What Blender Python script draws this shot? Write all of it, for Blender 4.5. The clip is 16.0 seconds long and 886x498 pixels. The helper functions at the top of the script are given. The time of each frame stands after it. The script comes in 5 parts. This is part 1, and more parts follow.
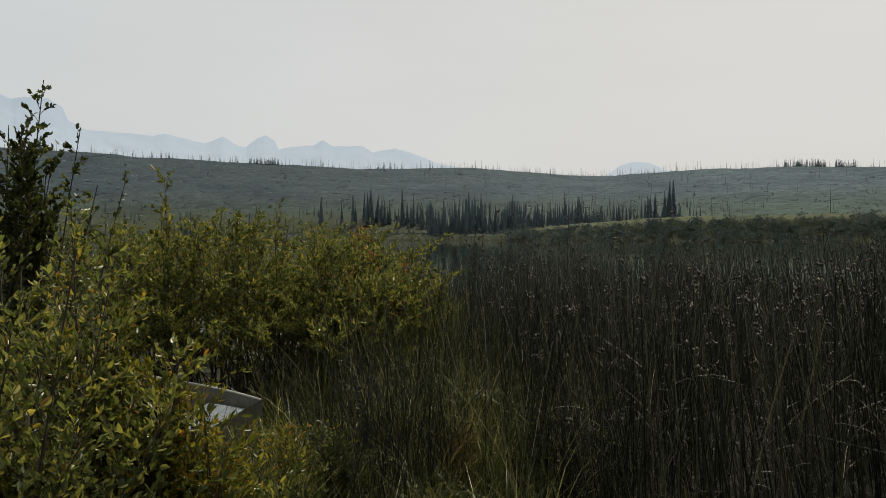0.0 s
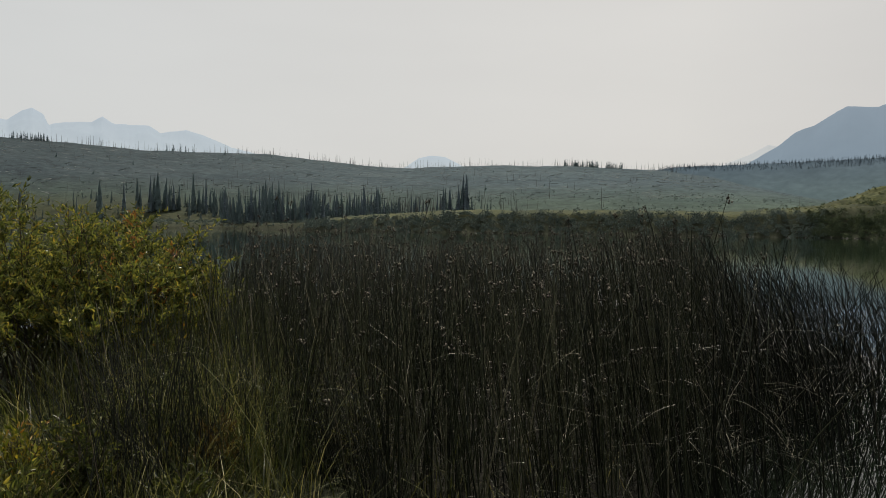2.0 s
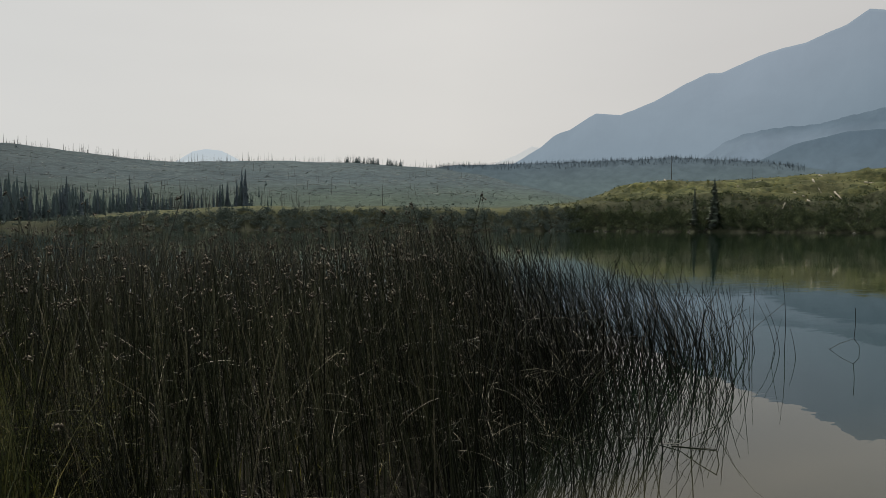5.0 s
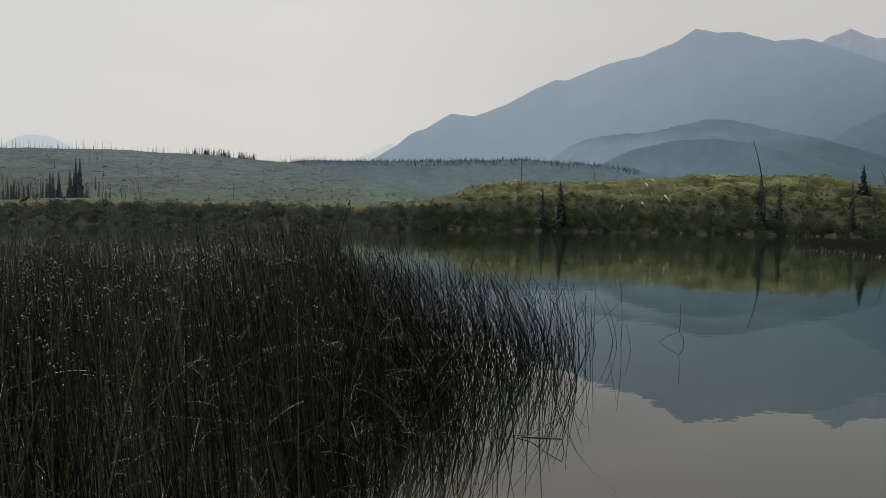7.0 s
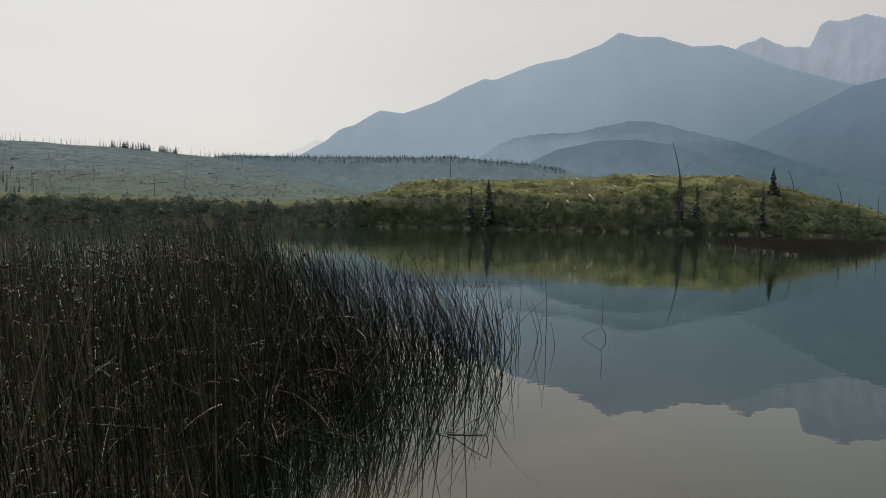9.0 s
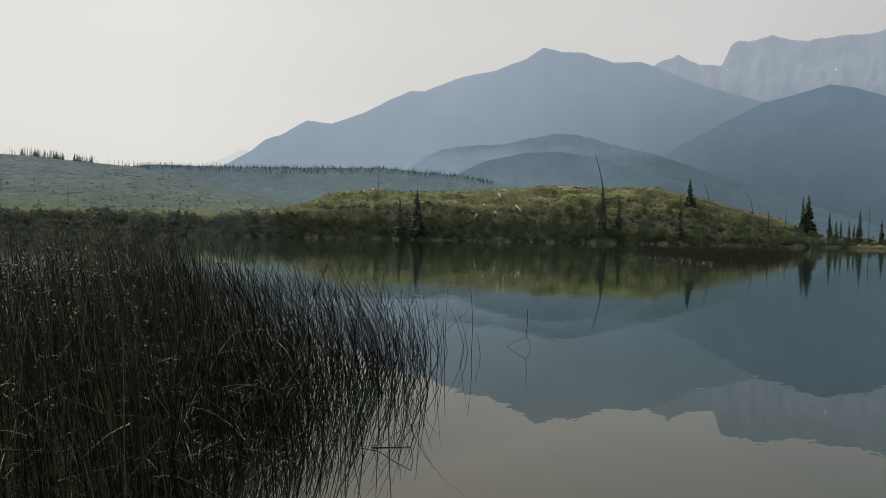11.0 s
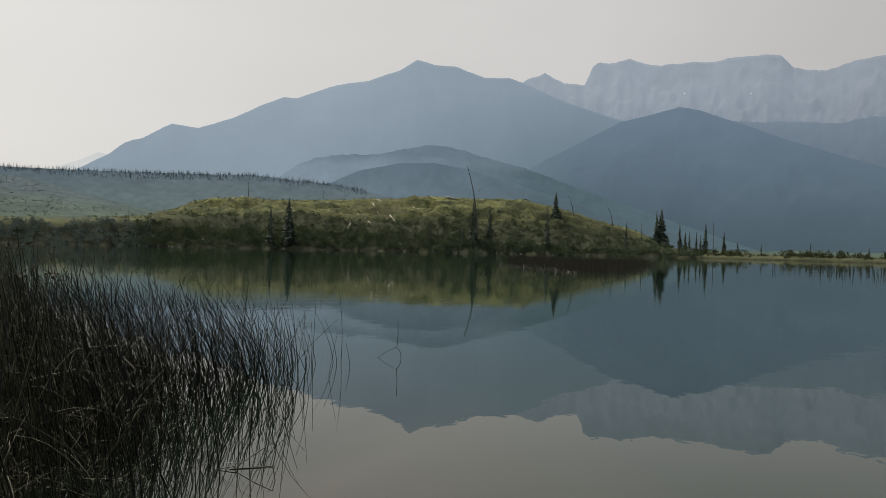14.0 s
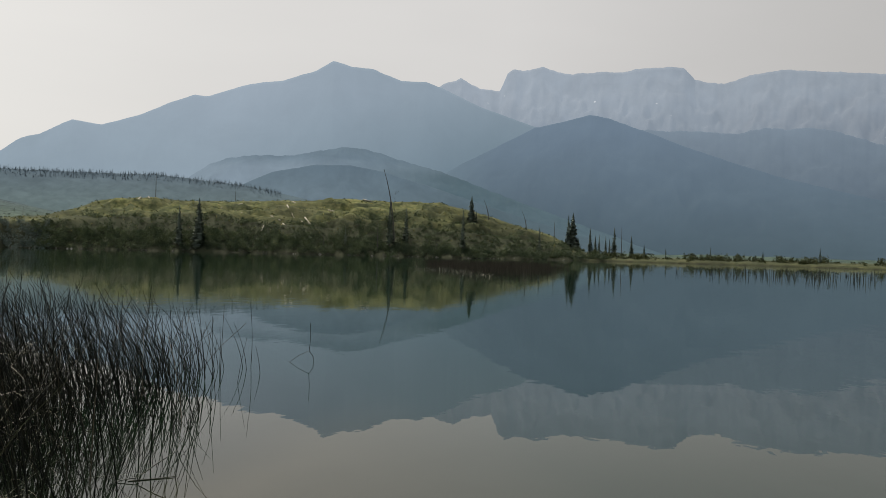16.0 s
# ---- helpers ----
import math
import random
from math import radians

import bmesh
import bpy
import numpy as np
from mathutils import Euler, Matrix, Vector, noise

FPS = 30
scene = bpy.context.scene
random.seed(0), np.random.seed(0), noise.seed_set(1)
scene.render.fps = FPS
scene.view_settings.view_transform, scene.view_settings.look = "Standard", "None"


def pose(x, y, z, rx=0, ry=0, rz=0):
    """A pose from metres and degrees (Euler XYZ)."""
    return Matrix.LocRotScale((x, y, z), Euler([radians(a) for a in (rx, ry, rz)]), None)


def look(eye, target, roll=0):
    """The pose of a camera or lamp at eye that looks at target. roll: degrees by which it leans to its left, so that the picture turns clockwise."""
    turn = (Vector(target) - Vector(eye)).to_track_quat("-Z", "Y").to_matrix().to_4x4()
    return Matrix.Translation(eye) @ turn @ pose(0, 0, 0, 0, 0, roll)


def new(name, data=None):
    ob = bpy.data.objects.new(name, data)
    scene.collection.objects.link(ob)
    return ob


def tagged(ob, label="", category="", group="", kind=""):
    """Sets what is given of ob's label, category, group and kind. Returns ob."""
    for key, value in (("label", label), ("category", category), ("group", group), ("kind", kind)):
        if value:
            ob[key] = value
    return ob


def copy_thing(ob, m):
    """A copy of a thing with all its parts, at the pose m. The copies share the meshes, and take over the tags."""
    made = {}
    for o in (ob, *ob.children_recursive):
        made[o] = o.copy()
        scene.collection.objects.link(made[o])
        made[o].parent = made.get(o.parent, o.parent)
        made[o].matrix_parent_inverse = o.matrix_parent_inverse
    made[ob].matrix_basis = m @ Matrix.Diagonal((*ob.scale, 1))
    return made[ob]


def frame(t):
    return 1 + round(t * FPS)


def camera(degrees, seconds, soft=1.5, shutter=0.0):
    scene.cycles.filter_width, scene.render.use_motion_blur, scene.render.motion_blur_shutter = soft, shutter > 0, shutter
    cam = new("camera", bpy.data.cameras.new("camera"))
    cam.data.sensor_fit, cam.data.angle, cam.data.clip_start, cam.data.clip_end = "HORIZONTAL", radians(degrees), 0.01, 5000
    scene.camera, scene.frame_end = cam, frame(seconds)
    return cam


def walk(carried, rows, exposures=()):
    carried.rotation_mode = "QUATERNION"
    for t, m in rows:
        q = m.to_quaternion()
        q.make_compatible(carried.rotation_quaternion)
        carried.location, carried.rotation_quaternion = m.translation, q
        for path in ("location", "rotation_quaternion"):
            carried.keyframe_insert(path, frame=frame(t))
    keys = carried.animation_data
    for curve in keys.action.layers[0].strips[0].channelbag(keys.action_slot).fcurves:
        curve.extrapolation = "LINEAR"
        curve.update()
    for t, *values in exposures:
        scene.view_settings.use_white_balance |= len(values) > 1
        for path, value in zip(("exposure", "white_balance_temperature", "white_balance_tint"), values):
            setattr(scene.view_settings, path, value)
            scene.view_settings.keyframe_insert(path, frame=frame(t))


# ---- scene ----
cam = camera(63.6, 16.0, soft=0.75)
# t, x, y, z in metres; yaw, pitch, roll in degrees
ROWS = [
    (0.0, 0.000, 0.000, 1.800, -0.00, -1.05, 0.29),
    (0.5, 0.070, -0.010, 1.799, -2.80, -1.19, 0.21),
    (1.0, 0.136, -0.064, 1.785, -7.12, -1.60, -0.20),
    (1.5, 0.175, -0.088, 1.774, -12.22, -1.93, -0.56),
    (2.0, 0.204, -0.115, 1.779, -15.97, -1.80, -0.70),
    (2.5, 0.234, -0.139, 1.786, -18.86, -1.81, -0.51),
    (3.0, 0.277, -0.128, 1.786, -21.27, -1.66, -0.32),
    (3.5, 0.316, -0.130, 1.782, -23.43, -1.50, -0.12),
    (4.0, 0.350, -0.174, 1.789, -25.79, -1.69, -0.13),
    (4.5, 0.399, -0.092, 1.771, -29.64, -1.79, -0.40),
    (5.0, 0.352, -0.053, 1.787, -33.24, -1.96, -0.23),
    (7.5, 0.227, -0.140, 1.849, -46.47, -2.24, -1.21),
    (8.0, 0.227, -0.145, 1.853, -47.75, -2.47, -1.27),
    (8.5, 0.244, -0.141, 1.848, -49.19, -2.42, -1.19),
    (9.0, 0.274, -0.125, 1.846, -50.41, -2.20, -1.25),
    (9.5, 0.303, -0.132, 1.846, -52.19, -1.89, -1.12),
    (12.0, 0.326, -0.169, 1.847, -58.58, -0.83, -1.37),
    (12.5, 0.370, -0.145, 1.842, -60.23, -0.61, -1.46),
    (13.0, 0.415, -0.142, 1.837, -62.02, -0.42, -1.32),
    (13.5, 0.425, -0.140, 1.841, -64.19, -0.28, -1.33),
    (14.0, 0.462, -0.140, 1.840, -66.18, -0.22, -1.34),
    (14.5, 0.458, -0.153, 1.832, -68.14, -0.02, -1.40),
    (15.0, 0.491, -0.146, 1.833, -70.64, 0.25, -1.50),
    (15.5, 0.493, -0.158, 1.837, -72.03, 0.28, -1.47),
    (16.0, 0.498, -0.166, 1.830, -72.87, 0.19, -1.48),
]
walk(cam, [(t, pose(x, y, z, 90 + pitch, roll, yaw)) for t, x, y, z, yaw, pitch, roll in ROWS],
     [(0.0, -0.02), (3.0, -0.05), (4.5, -0.05), (7.5, -0.02), (9.0, 0.12), (13.0, 0.12), (14.5, 0.08), (15.0, 0.08), (15.5, 0.14), (16.0, 0.2)])

# ---- world and light: thin smoke over the whole sky, the sun behind it ----
SUN_AZ, SUN_EL = 22.0, 57.0
world = bpy.data.worlds.new("smoky_sky")
scene.world = world
world.use_nodes = True
wn, wl = world.node_tree.nodes, world.node_tree.links
wn.clear()
sky = wn.new("ShaderNodeTexSky")
sky.sky_type, sky.sun_disc = "NISHITA", False
sky.sun_elevation, sky.sun_rotation = radians(SUN_EL), radians(SUN_AZ)
sky.air_density, sky.dust_density, sky.ozone_density = 1.0, 6.0, 1.0
dim = wn.new("ShaderNodeVectorMath")
dim.operation = "SCALE"
dim.inputs["Scale"].default_value = 0.06
smoke = wn.new("ShaderNodeMix")
smoke.data_type = "RGBA"
smoke.inputs["Factor"].default_value = 0.90
where = wn.new("ShaderNodeTexCoord")
axes = wn.new("ShaderNodeSeparateXYZ")
wl.new(where.outputs["Generated"], axes.inputs[0])
across = wn.new("ShaderNodeMapRange")
across.inputs["From Min"].default_value, across.inputs["From Max"].default_value = -0.6, 1.0
wl.new(axes.outputs["X"], across.inputs["Value"])
tint = wn.new("ShaderNodeValToRGB")
tint.color_ramp.elements.new(0.7)
for stop, (place, colour) in zip(tint.color_ramp.elements, [(0.0, (0.66, 0.68, 0.68, 1)), (0.72, (0.738, 0.722, 0.69, 1)), (1.0, (0.62, 0.605, 0.588, 1))]):
    stop.position, stop.color = place, colour
wl.new(across.outputs[0], tint.inputs[0])
wisp = wn.new("ShaderNodeTexNoise")
wisp.inputs["Scale"].default_value, wisp.inputs["Detail"].default_value = 1.6, 4.0
level = wn.new("ShaderNodeVectorMath")
level.operation = "MULTIPLY"
level.inputs[1].default_value = (1.0, 1.0, 4.0)
wl.new(where.outputs["Generated"], level.inputs[0])
wl.new(level.outputs[0], wisp.inputs["Vector"])
thin = wn.new("ShaderNodeMapRange")
thin.inputs["From Min"].default_value, thin.inputs["From Max"].default_value = 0.3, 0.7
thin.inputs["To Min"].default_value, thin.inputs["To Max"].default_value = 0.965, 1.03
wl.new(wisp.outputs["Fac"], thin.inputs["Value"])
veil = wn.new("ShaderNodeVectorMath")
veil.operation = "SCALE"
east = wn.new("ShaderNodeMapRange")
east.inputs["From Min"].default_value, east.inputs["From Max"].default_value = 0.2, -0.85
east.inputs["To Min"].default_value, east.inputs["To Max"].default_value = 1.0, 0.42
wl.new(axes.outputs["Y"], east.inputs["Value"])
both = wn.new("ShaderNodeMath")
both.operation = "MULTIPLY"
wl.new(thin.outputs[0], both.inputs[0])
wl.new(east.outputs[0], both.inputs[1])
wl.new(tint.outputs[0], veil.inputs[0])
wl.new(both.outputs[0], veil.inputs["Scale"])
wl.new(veil.outputs[0], smoke.inputs["B"])
back = wn.new("ShaderNodeBackground")
back.inputs["Strength"].default_value = 1.0
out = wn.new("ShaderNodeOutputWorld")
wl.new(sky.outputs[0], dim.inputs[0])
wl.new(dim.outputs[0], smoke.inputs["A"])
wl.new(smoke.outputs["Result"], back.inputs["Color"])
wl.new(back.outputs[0], out.inputs["Surface"])

sun_data = bpy.data.lights.new("sun", "SUN")
sun_data.energy, sun_data.angle, sun_data.color = 3.8, radians(3), (1.0, 0.92, 0.78)
sun = new("sun", sun_data)
sun.matrix_world = look((math.sin(radians(SUN_AZ)) * 60, math.cos(radians(SUN_AZ)) * 60, 60 * math.tan(radians(SUN_EL))), (0, 0, 0))


# ---- materials ----
def shader(name):
    m = bpy.data.materials.new(name)
    m.use_nodes = True
    return m, m.node_tree.nodes, m.node_tree.links, m.node_tree.nodes["Principled BSDF"]


def noise_node(nodes, links, scale, detail=4.0, rough=0.6, stretch=None, distortion=0.0):
    """Noise on world positions; stretch scales the axes."""
    geo = nodes.new("ShaderNodeNewGeometry")
    tex = nodes.new("ShaderNodeTexNoise")
    tex.inputs["Scale"].default_value, tex.inputs["Detail"].default_value = scale, detail
    tex.inputs["Roughness"].default_value, tex.inputs["Distortion"].default_value = rough, distortion
    src = geo.outputs["Position"]
    if stretch:
        mul = nodes.new("ShaderNodeVectorMath")
        mul.operation = "MULTIPLY"
        mul.inputs[1].default_value = stretch
        links.new(src, mul.inputs[0])
        src = mul.outputs[0]
    links.new(src, tex.inputs["Vector"])
    return tex.outputs["Fac"]


def ramp(nodes, links, fac, stops):
    r = nodes.new("ShaderNodeValToRGB")
    while len(r.color_ramp.elements) < len(stops):
        r.color_ramp.elements.new(0.5)
    for e, (p, c) in zip(r.color_ramp.elements, stops):
        e.position, e.color = p, (*c, 1)
    links.new(fac, r.inputs[0])
    return r.outputs[0]


def mixed(nodes, links, fac, a, b, mode="MIX"):
    m = nodes.new("ShaderNodeMix")
    m.data_type, m.blend_type = "RGBA", mode
    for key, v in (("Factor", fac), ("A", a), ("B", b)):
        if isinstance(v, (int, float)):
            m.inputs[key].default_value = v
        elif isinstance(v, tuple):
            m.inputs[key].default_value = (*v, 1)
        else:
            links.new(v, m.inputs[key])
    return m.outputs["Result"]


def bumped(nodes, links, bsdf, fac, strength, distance):
    b = nodes.new("ShaderNodeBump")
    b.inputs["Strength"].default_value, b.inputs["Distance"].default_value = strength, distance
    links.new(fac, b.inputs["Height"])
    links.new(b.outputs[0], bsdf.inputs["Normal"])


def plant(name, stops, rough=0.6, through_light=0.0, speck=30.0, clump=0.0):
    """Leaves, stems and needles: each island takes its own tone; through_light is the share that passes through a leaf."""
    m, n, l, bsdf = shader(name)
    geo = n.new("ShaderNodeNewGeometry")
    tone = geo.outputs["Random Per Island"]
    if clump:
        wide = n.new("ShaderNodeMapRange")
        wide.inputs["From Min"].default_value, wide.inputs["From Max"].default_value = 0.32, 0.68
        l.new(noise_node(n, l, clump, 3, 0.6), wide.inputs["Value"])
        blend = n.new("ShaderNodeMix")
        blend.inputs["Factor"].default_value = 0.65
        l.new(tone, blend.inputs["A"])
        l.new(wide.outputs[0], blend.inputs["B"])
        tone = blend.outputs["Result"]
    col = ramp(n, l, tone, stops)
    col = mixed(n, l, 0.35, col, ramp(n, l, noise_node(n, l, speck, 2), [(0.3, (0.35, 0.33, 0.3)), (0.75, (1, 1, 1))]), "MULTIPLY")
    l.new(col, bsdf.inputs["Base Color"])
    bsdf.inputs["Roughness"].default_value = rough
    bsdf.inputs["Specular IOR Level"].default_value = 0.35
    if through_light:
        tr = n.new("ShaderNodeBsdfTranslucent")
        l.new(mixed(n, l, 1.0, col, (1.0, 0.97, 0.6), "MULTIPLY"), tr.inputs["Color"])
        add = n.new("ShaderNodeMixShader")
        add.inputs[0].default_value = through_light
        l.new(bsdf.outputs[0], add.inputs[1])
        l.new(tr.outputs[0], add.inputs[2])
        l.new(add.outputs[0], n["Material Output"].inputs["Surface"])
    return m


# backlit contrast put into the tones: near-black stems, a few pale as glints
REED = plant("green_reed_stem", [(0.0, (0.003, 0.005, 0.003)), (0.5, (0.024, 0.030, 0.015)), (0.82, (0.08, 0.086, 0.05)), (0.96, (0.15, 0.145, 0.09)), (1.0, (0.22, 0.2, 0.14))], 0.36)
# darker copy of the stem tones, for stems that read as silhouettes
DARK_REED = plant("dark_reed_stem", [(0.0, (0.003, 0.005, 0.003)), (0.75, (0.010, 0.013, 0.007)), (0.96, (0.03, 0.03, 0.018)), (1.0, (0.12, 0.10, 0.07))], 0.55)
STRAW = plant("dry_reed_straw", [(0.0, (0.018, 0.02, 0.013)), (0.5, (0.05, 0.05, 0.034)), (0.85, (0.21, 0.195, 0.14)), (1.0, (0.52, 0.48, 0.38))], 0.45)
SEED = plant("brown_seed_head", [(0.0, (0.03, 0.026, 0.02)), (0.7, (0.085, 0.075, 0.057)), (1.0, (0.26, 0.235, 0.185))], 0.85)
WILLOW = plant("willow_leaf", [(0.0, (0.035, 0.052, 0.018)), (0.4, (0.15, 0.185, 0.06)), (0.85, (0.32, 0.325, 0.09)), (0.98, (0.48, 0.40, 0.09)), (1.0, (0.40, 0.20, 0.04))], 0.3, 0.5)
WILLOW_DARK = plant("dark_willow_leaf", [(0.0, (0.035, 0.048, 0.018)), (0.7, (0.08, 0.1, 0.032)), (1.0, (0.19, 0.2, 0.05))], 0.4, 0.35)
GOLD_LEAF = plant("yellow_autumn_leaf", [(0.0, (0.08, 0.105, 0.02)), (0.55, (0.2, 0.215, 0.035)), (0.9, (0.42, 0.34, 0.05)), (1.0, (0.45, 0.22, 0.04))], 0.36, 0.42)
RED_LEAF = plant("orange_autumn_leaf", [(0.0, (0.26, 0.11, 0.035)), (0.6, (0.40, 0.20, 0.06)), (1.0, (0.45, 0.30, 0.09))], 0.5, 0.4)
RUSH = plant("green_rush_stem", [(0.0, (0.03, 0.042, 0.02)), (0.6, (0.12, 0.145, 0.065)), (0.92, (0.28, 0.285, 0.14)), (1.0, (0.5, 0.48, 0.35))], 0.36, 0.4)
TWIG = plant("grey_brown_twig", [(0.0, (0.05, 0.04, 0.03)), (1.0, (0.11, 0.09, 0.065))], 0.8)
SEDGE = plant("sedge_blade", [(0.0, (0.014, 0.022, 0.01)), (0.5, (0.088, 0.104, 0.034)), (0.86, (0.23, 0.225, 0.08)), (1.0, (0.44, 0.40, 0.22))], 0.42, 0.4)
TALL_SEDGE = plant("tall_sedge_blade", [(0.0, (0.02, 0.032, 0.015)), (0.5, (0.125, 0.15, 0.045)), (0.88, (0.28, 0.275, 0.10)), (1.0, (0.48, 0.43, 0.24))], 0.42, 0.45)
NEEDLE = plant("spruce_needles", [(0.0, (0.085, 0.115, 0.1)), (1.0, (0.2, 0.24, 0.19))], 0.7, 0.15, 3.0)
# spruce needles again, smoke haze painted in as bluer, paler tones
HAZED_NEEDLE = plant("hazed_spruce_needles", [(0.0, (0.11, 0.16, 0.172)), (1.0, (0.155, 0.21, 0.217))], 0.95, 0.0, 0.3)
PALE_HAZED_NEEDLE = plant("pale_hazed_spruce_needles", [(0.0, (0.15, 0.195, 0.23)), (1.0, (0.19, 0.24, 0.275))], 0.95, 0.0, 0.3)
DEADWOOD = plant("weathered_grey_deadwood", [(0.0, (0.06, 0.062, 0.06)), (1.0, (0.12, 0.12, 0.115))], 0.85, 0.0, 4.0)
PALE_TRUNK = plant("fallen_grey_trunk", [(0.0, (0.1, 0.125, 0.13)), (1.0, (0.26, 0.285, 0.28))], 0.9, 0.0, 1.0)
PALE_LOG = plant("bleached_log_wood", [(0.0, (0.30, 0.27, 0.22)), (1.0, (0.45, 0.42, 0.36))], 0.8, 0.0, 4.0)
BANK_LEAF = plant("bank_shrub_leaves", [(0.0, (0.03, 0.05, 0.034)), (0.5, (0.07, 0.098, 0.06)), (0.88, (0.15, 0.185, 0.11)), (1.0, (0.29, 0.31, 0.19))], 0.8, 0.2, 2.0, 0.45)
# air haze before the far bank painted into these leaf tones
HAZE_TINTED_LEAF = plant("haze_tinted_bank_leaves", [(0.0, (0.07, 0.104, 0.098)), (0.5, (0.165, 0.212, 0.192)), (0.9, (0.26, 0.3, 0.255)), (1.0, (0.38, 0.4, 0.32))], 0.85, 0.0, 2.0, 0.4)
BROWN_REED = plant("brown_reed_stem", [(0.0, (0.03, 0.026, 0.018)), (0.8, (0.06, 0.05, 0.035)), (1.0, (0.10, 0.085, 0.06))], 0.6)
BROWN_LEAF = plant("brown_withered_leaf", [(0.0, (0.07, 0.045, 0.02)), (0.6, (0.17, 0.125, 0.04)), (1.0, (0.27, 0.23, 0.07))], 0.6, 0.3)
ROCK = plant("pale_shore_rock", [(0.0, (0.08, 0.08, 0.078)), (1.0, (0.2, 0.195, 0.185))], 0.9, 0.0, 5.0)
SPIT_LEAF = plant("spit_shrub_leaves", [(0.0, (0.03, 0.045, 0.022)), (0.8, (0.075, 0.09, 0.038)), (1.0, (0.13, 0.13, 0.05))], 0.8, 0.1, 2.0)


def water_material():
    m, n, l, b = shader("still_lake_water")
    silt = noise_node(n, l, 0.9, 5, 0.6)
    geo = n.new("ShaderNodeNewGeometry")
    reach = n.new("ShaderNodeVectorMath")
    reach.operation = "LENGTH"
    l.new(geo.outputs["Position"], reach.inputs[0])
    # the bottom drops away from the reeds, soonest along the open side
    part_xyz = n.new("ShaderNodeSeparateXYZ")
    l.new(geo.outputs["Position"], part_xyz.inputs[0])
    open_side = n.new("ShaderNodeMapRange")
    open_side.inputs["From Min"].default_value, open_side.inputs["From Max"].default_value = 4.5, -2.0
    open_side.inputs["To Max"].default_value = 8.0
    l.new(part_xyz.outputs["Y"], open_side.inputs["Value"])
    depth = n.new("ShaderNodeMath")
    l.new(reach.outputs["Value"], depth.inputs[0])
    l.new(open_side.outputs[0], depth.inputs[1])
    deep = n.new("ShaderNodeMapRange")
    deep.inputs["From Min"].default_value, deep.inputs["From Max"].default_value = 4.0, 11.5
    l.new(depth.outputs[0], deep.inputs["Value"])
    bottom = ramp(n, l, silt, [(0.3, (0.060, 0.051, 0.036)), (0.7, (0.082, 0.070, 0.050))])
    # bottom goes near black towards the reeds, pale silt in the open shallows
    reed_side = n.new("ShaderNodeMapRange")
    reed_side.inputs["From Min"].default_value, reed_side.inputs["From Max"].default_value = 2.8, 3.6
    l.new(part_xyz.outputs["Y"], reed_side.inputs["Value"])
    bottom = mixed(n, l, reed_side.outputs[0], bottom, (0.008, 0.008, 0.006))
    l.new(mixed(n, l, deep.outputs[0], bottom, (0.004, 0.014, 0.007)), b.inputs["Base Color"])
    b.inputs["IOR"].default_value = 1.48
    # open water is more ruffled than the lee of the reeds
    breeze = n.new("ShaderNodeMapRange")
    breeze.inputs["From Min"].default_value, breeze.inputs["From Max"].default_value = 6.5, 30.0
    breeze.inputs["To Min"].default_value, breeze.inputs["To Max"].default_value = 0.006, 0.042
    l.new(reach.outputs["Value"], breeze.inputs["Value"])
    l.new(breeze.outputs[0], b.inputs["Roughness"])
    fine = noise_node(n, l, 1.2, 3, 0.5, (1.0, 1.6, 1.0))
    broad = noise_node(n, l, 0.05, 2, 0.5, (1.0, 1.0, 1.0))
    calm = ramp(n, l, broad, [(0.45, (0.25, 0.25, 0.25)), (0.65, (1, 1, 1))])
    bumped(n, l, b, mixed(n, l, 1.0, fine, calm, "MULTIPLY"), 0.42, 0.016)
    return m


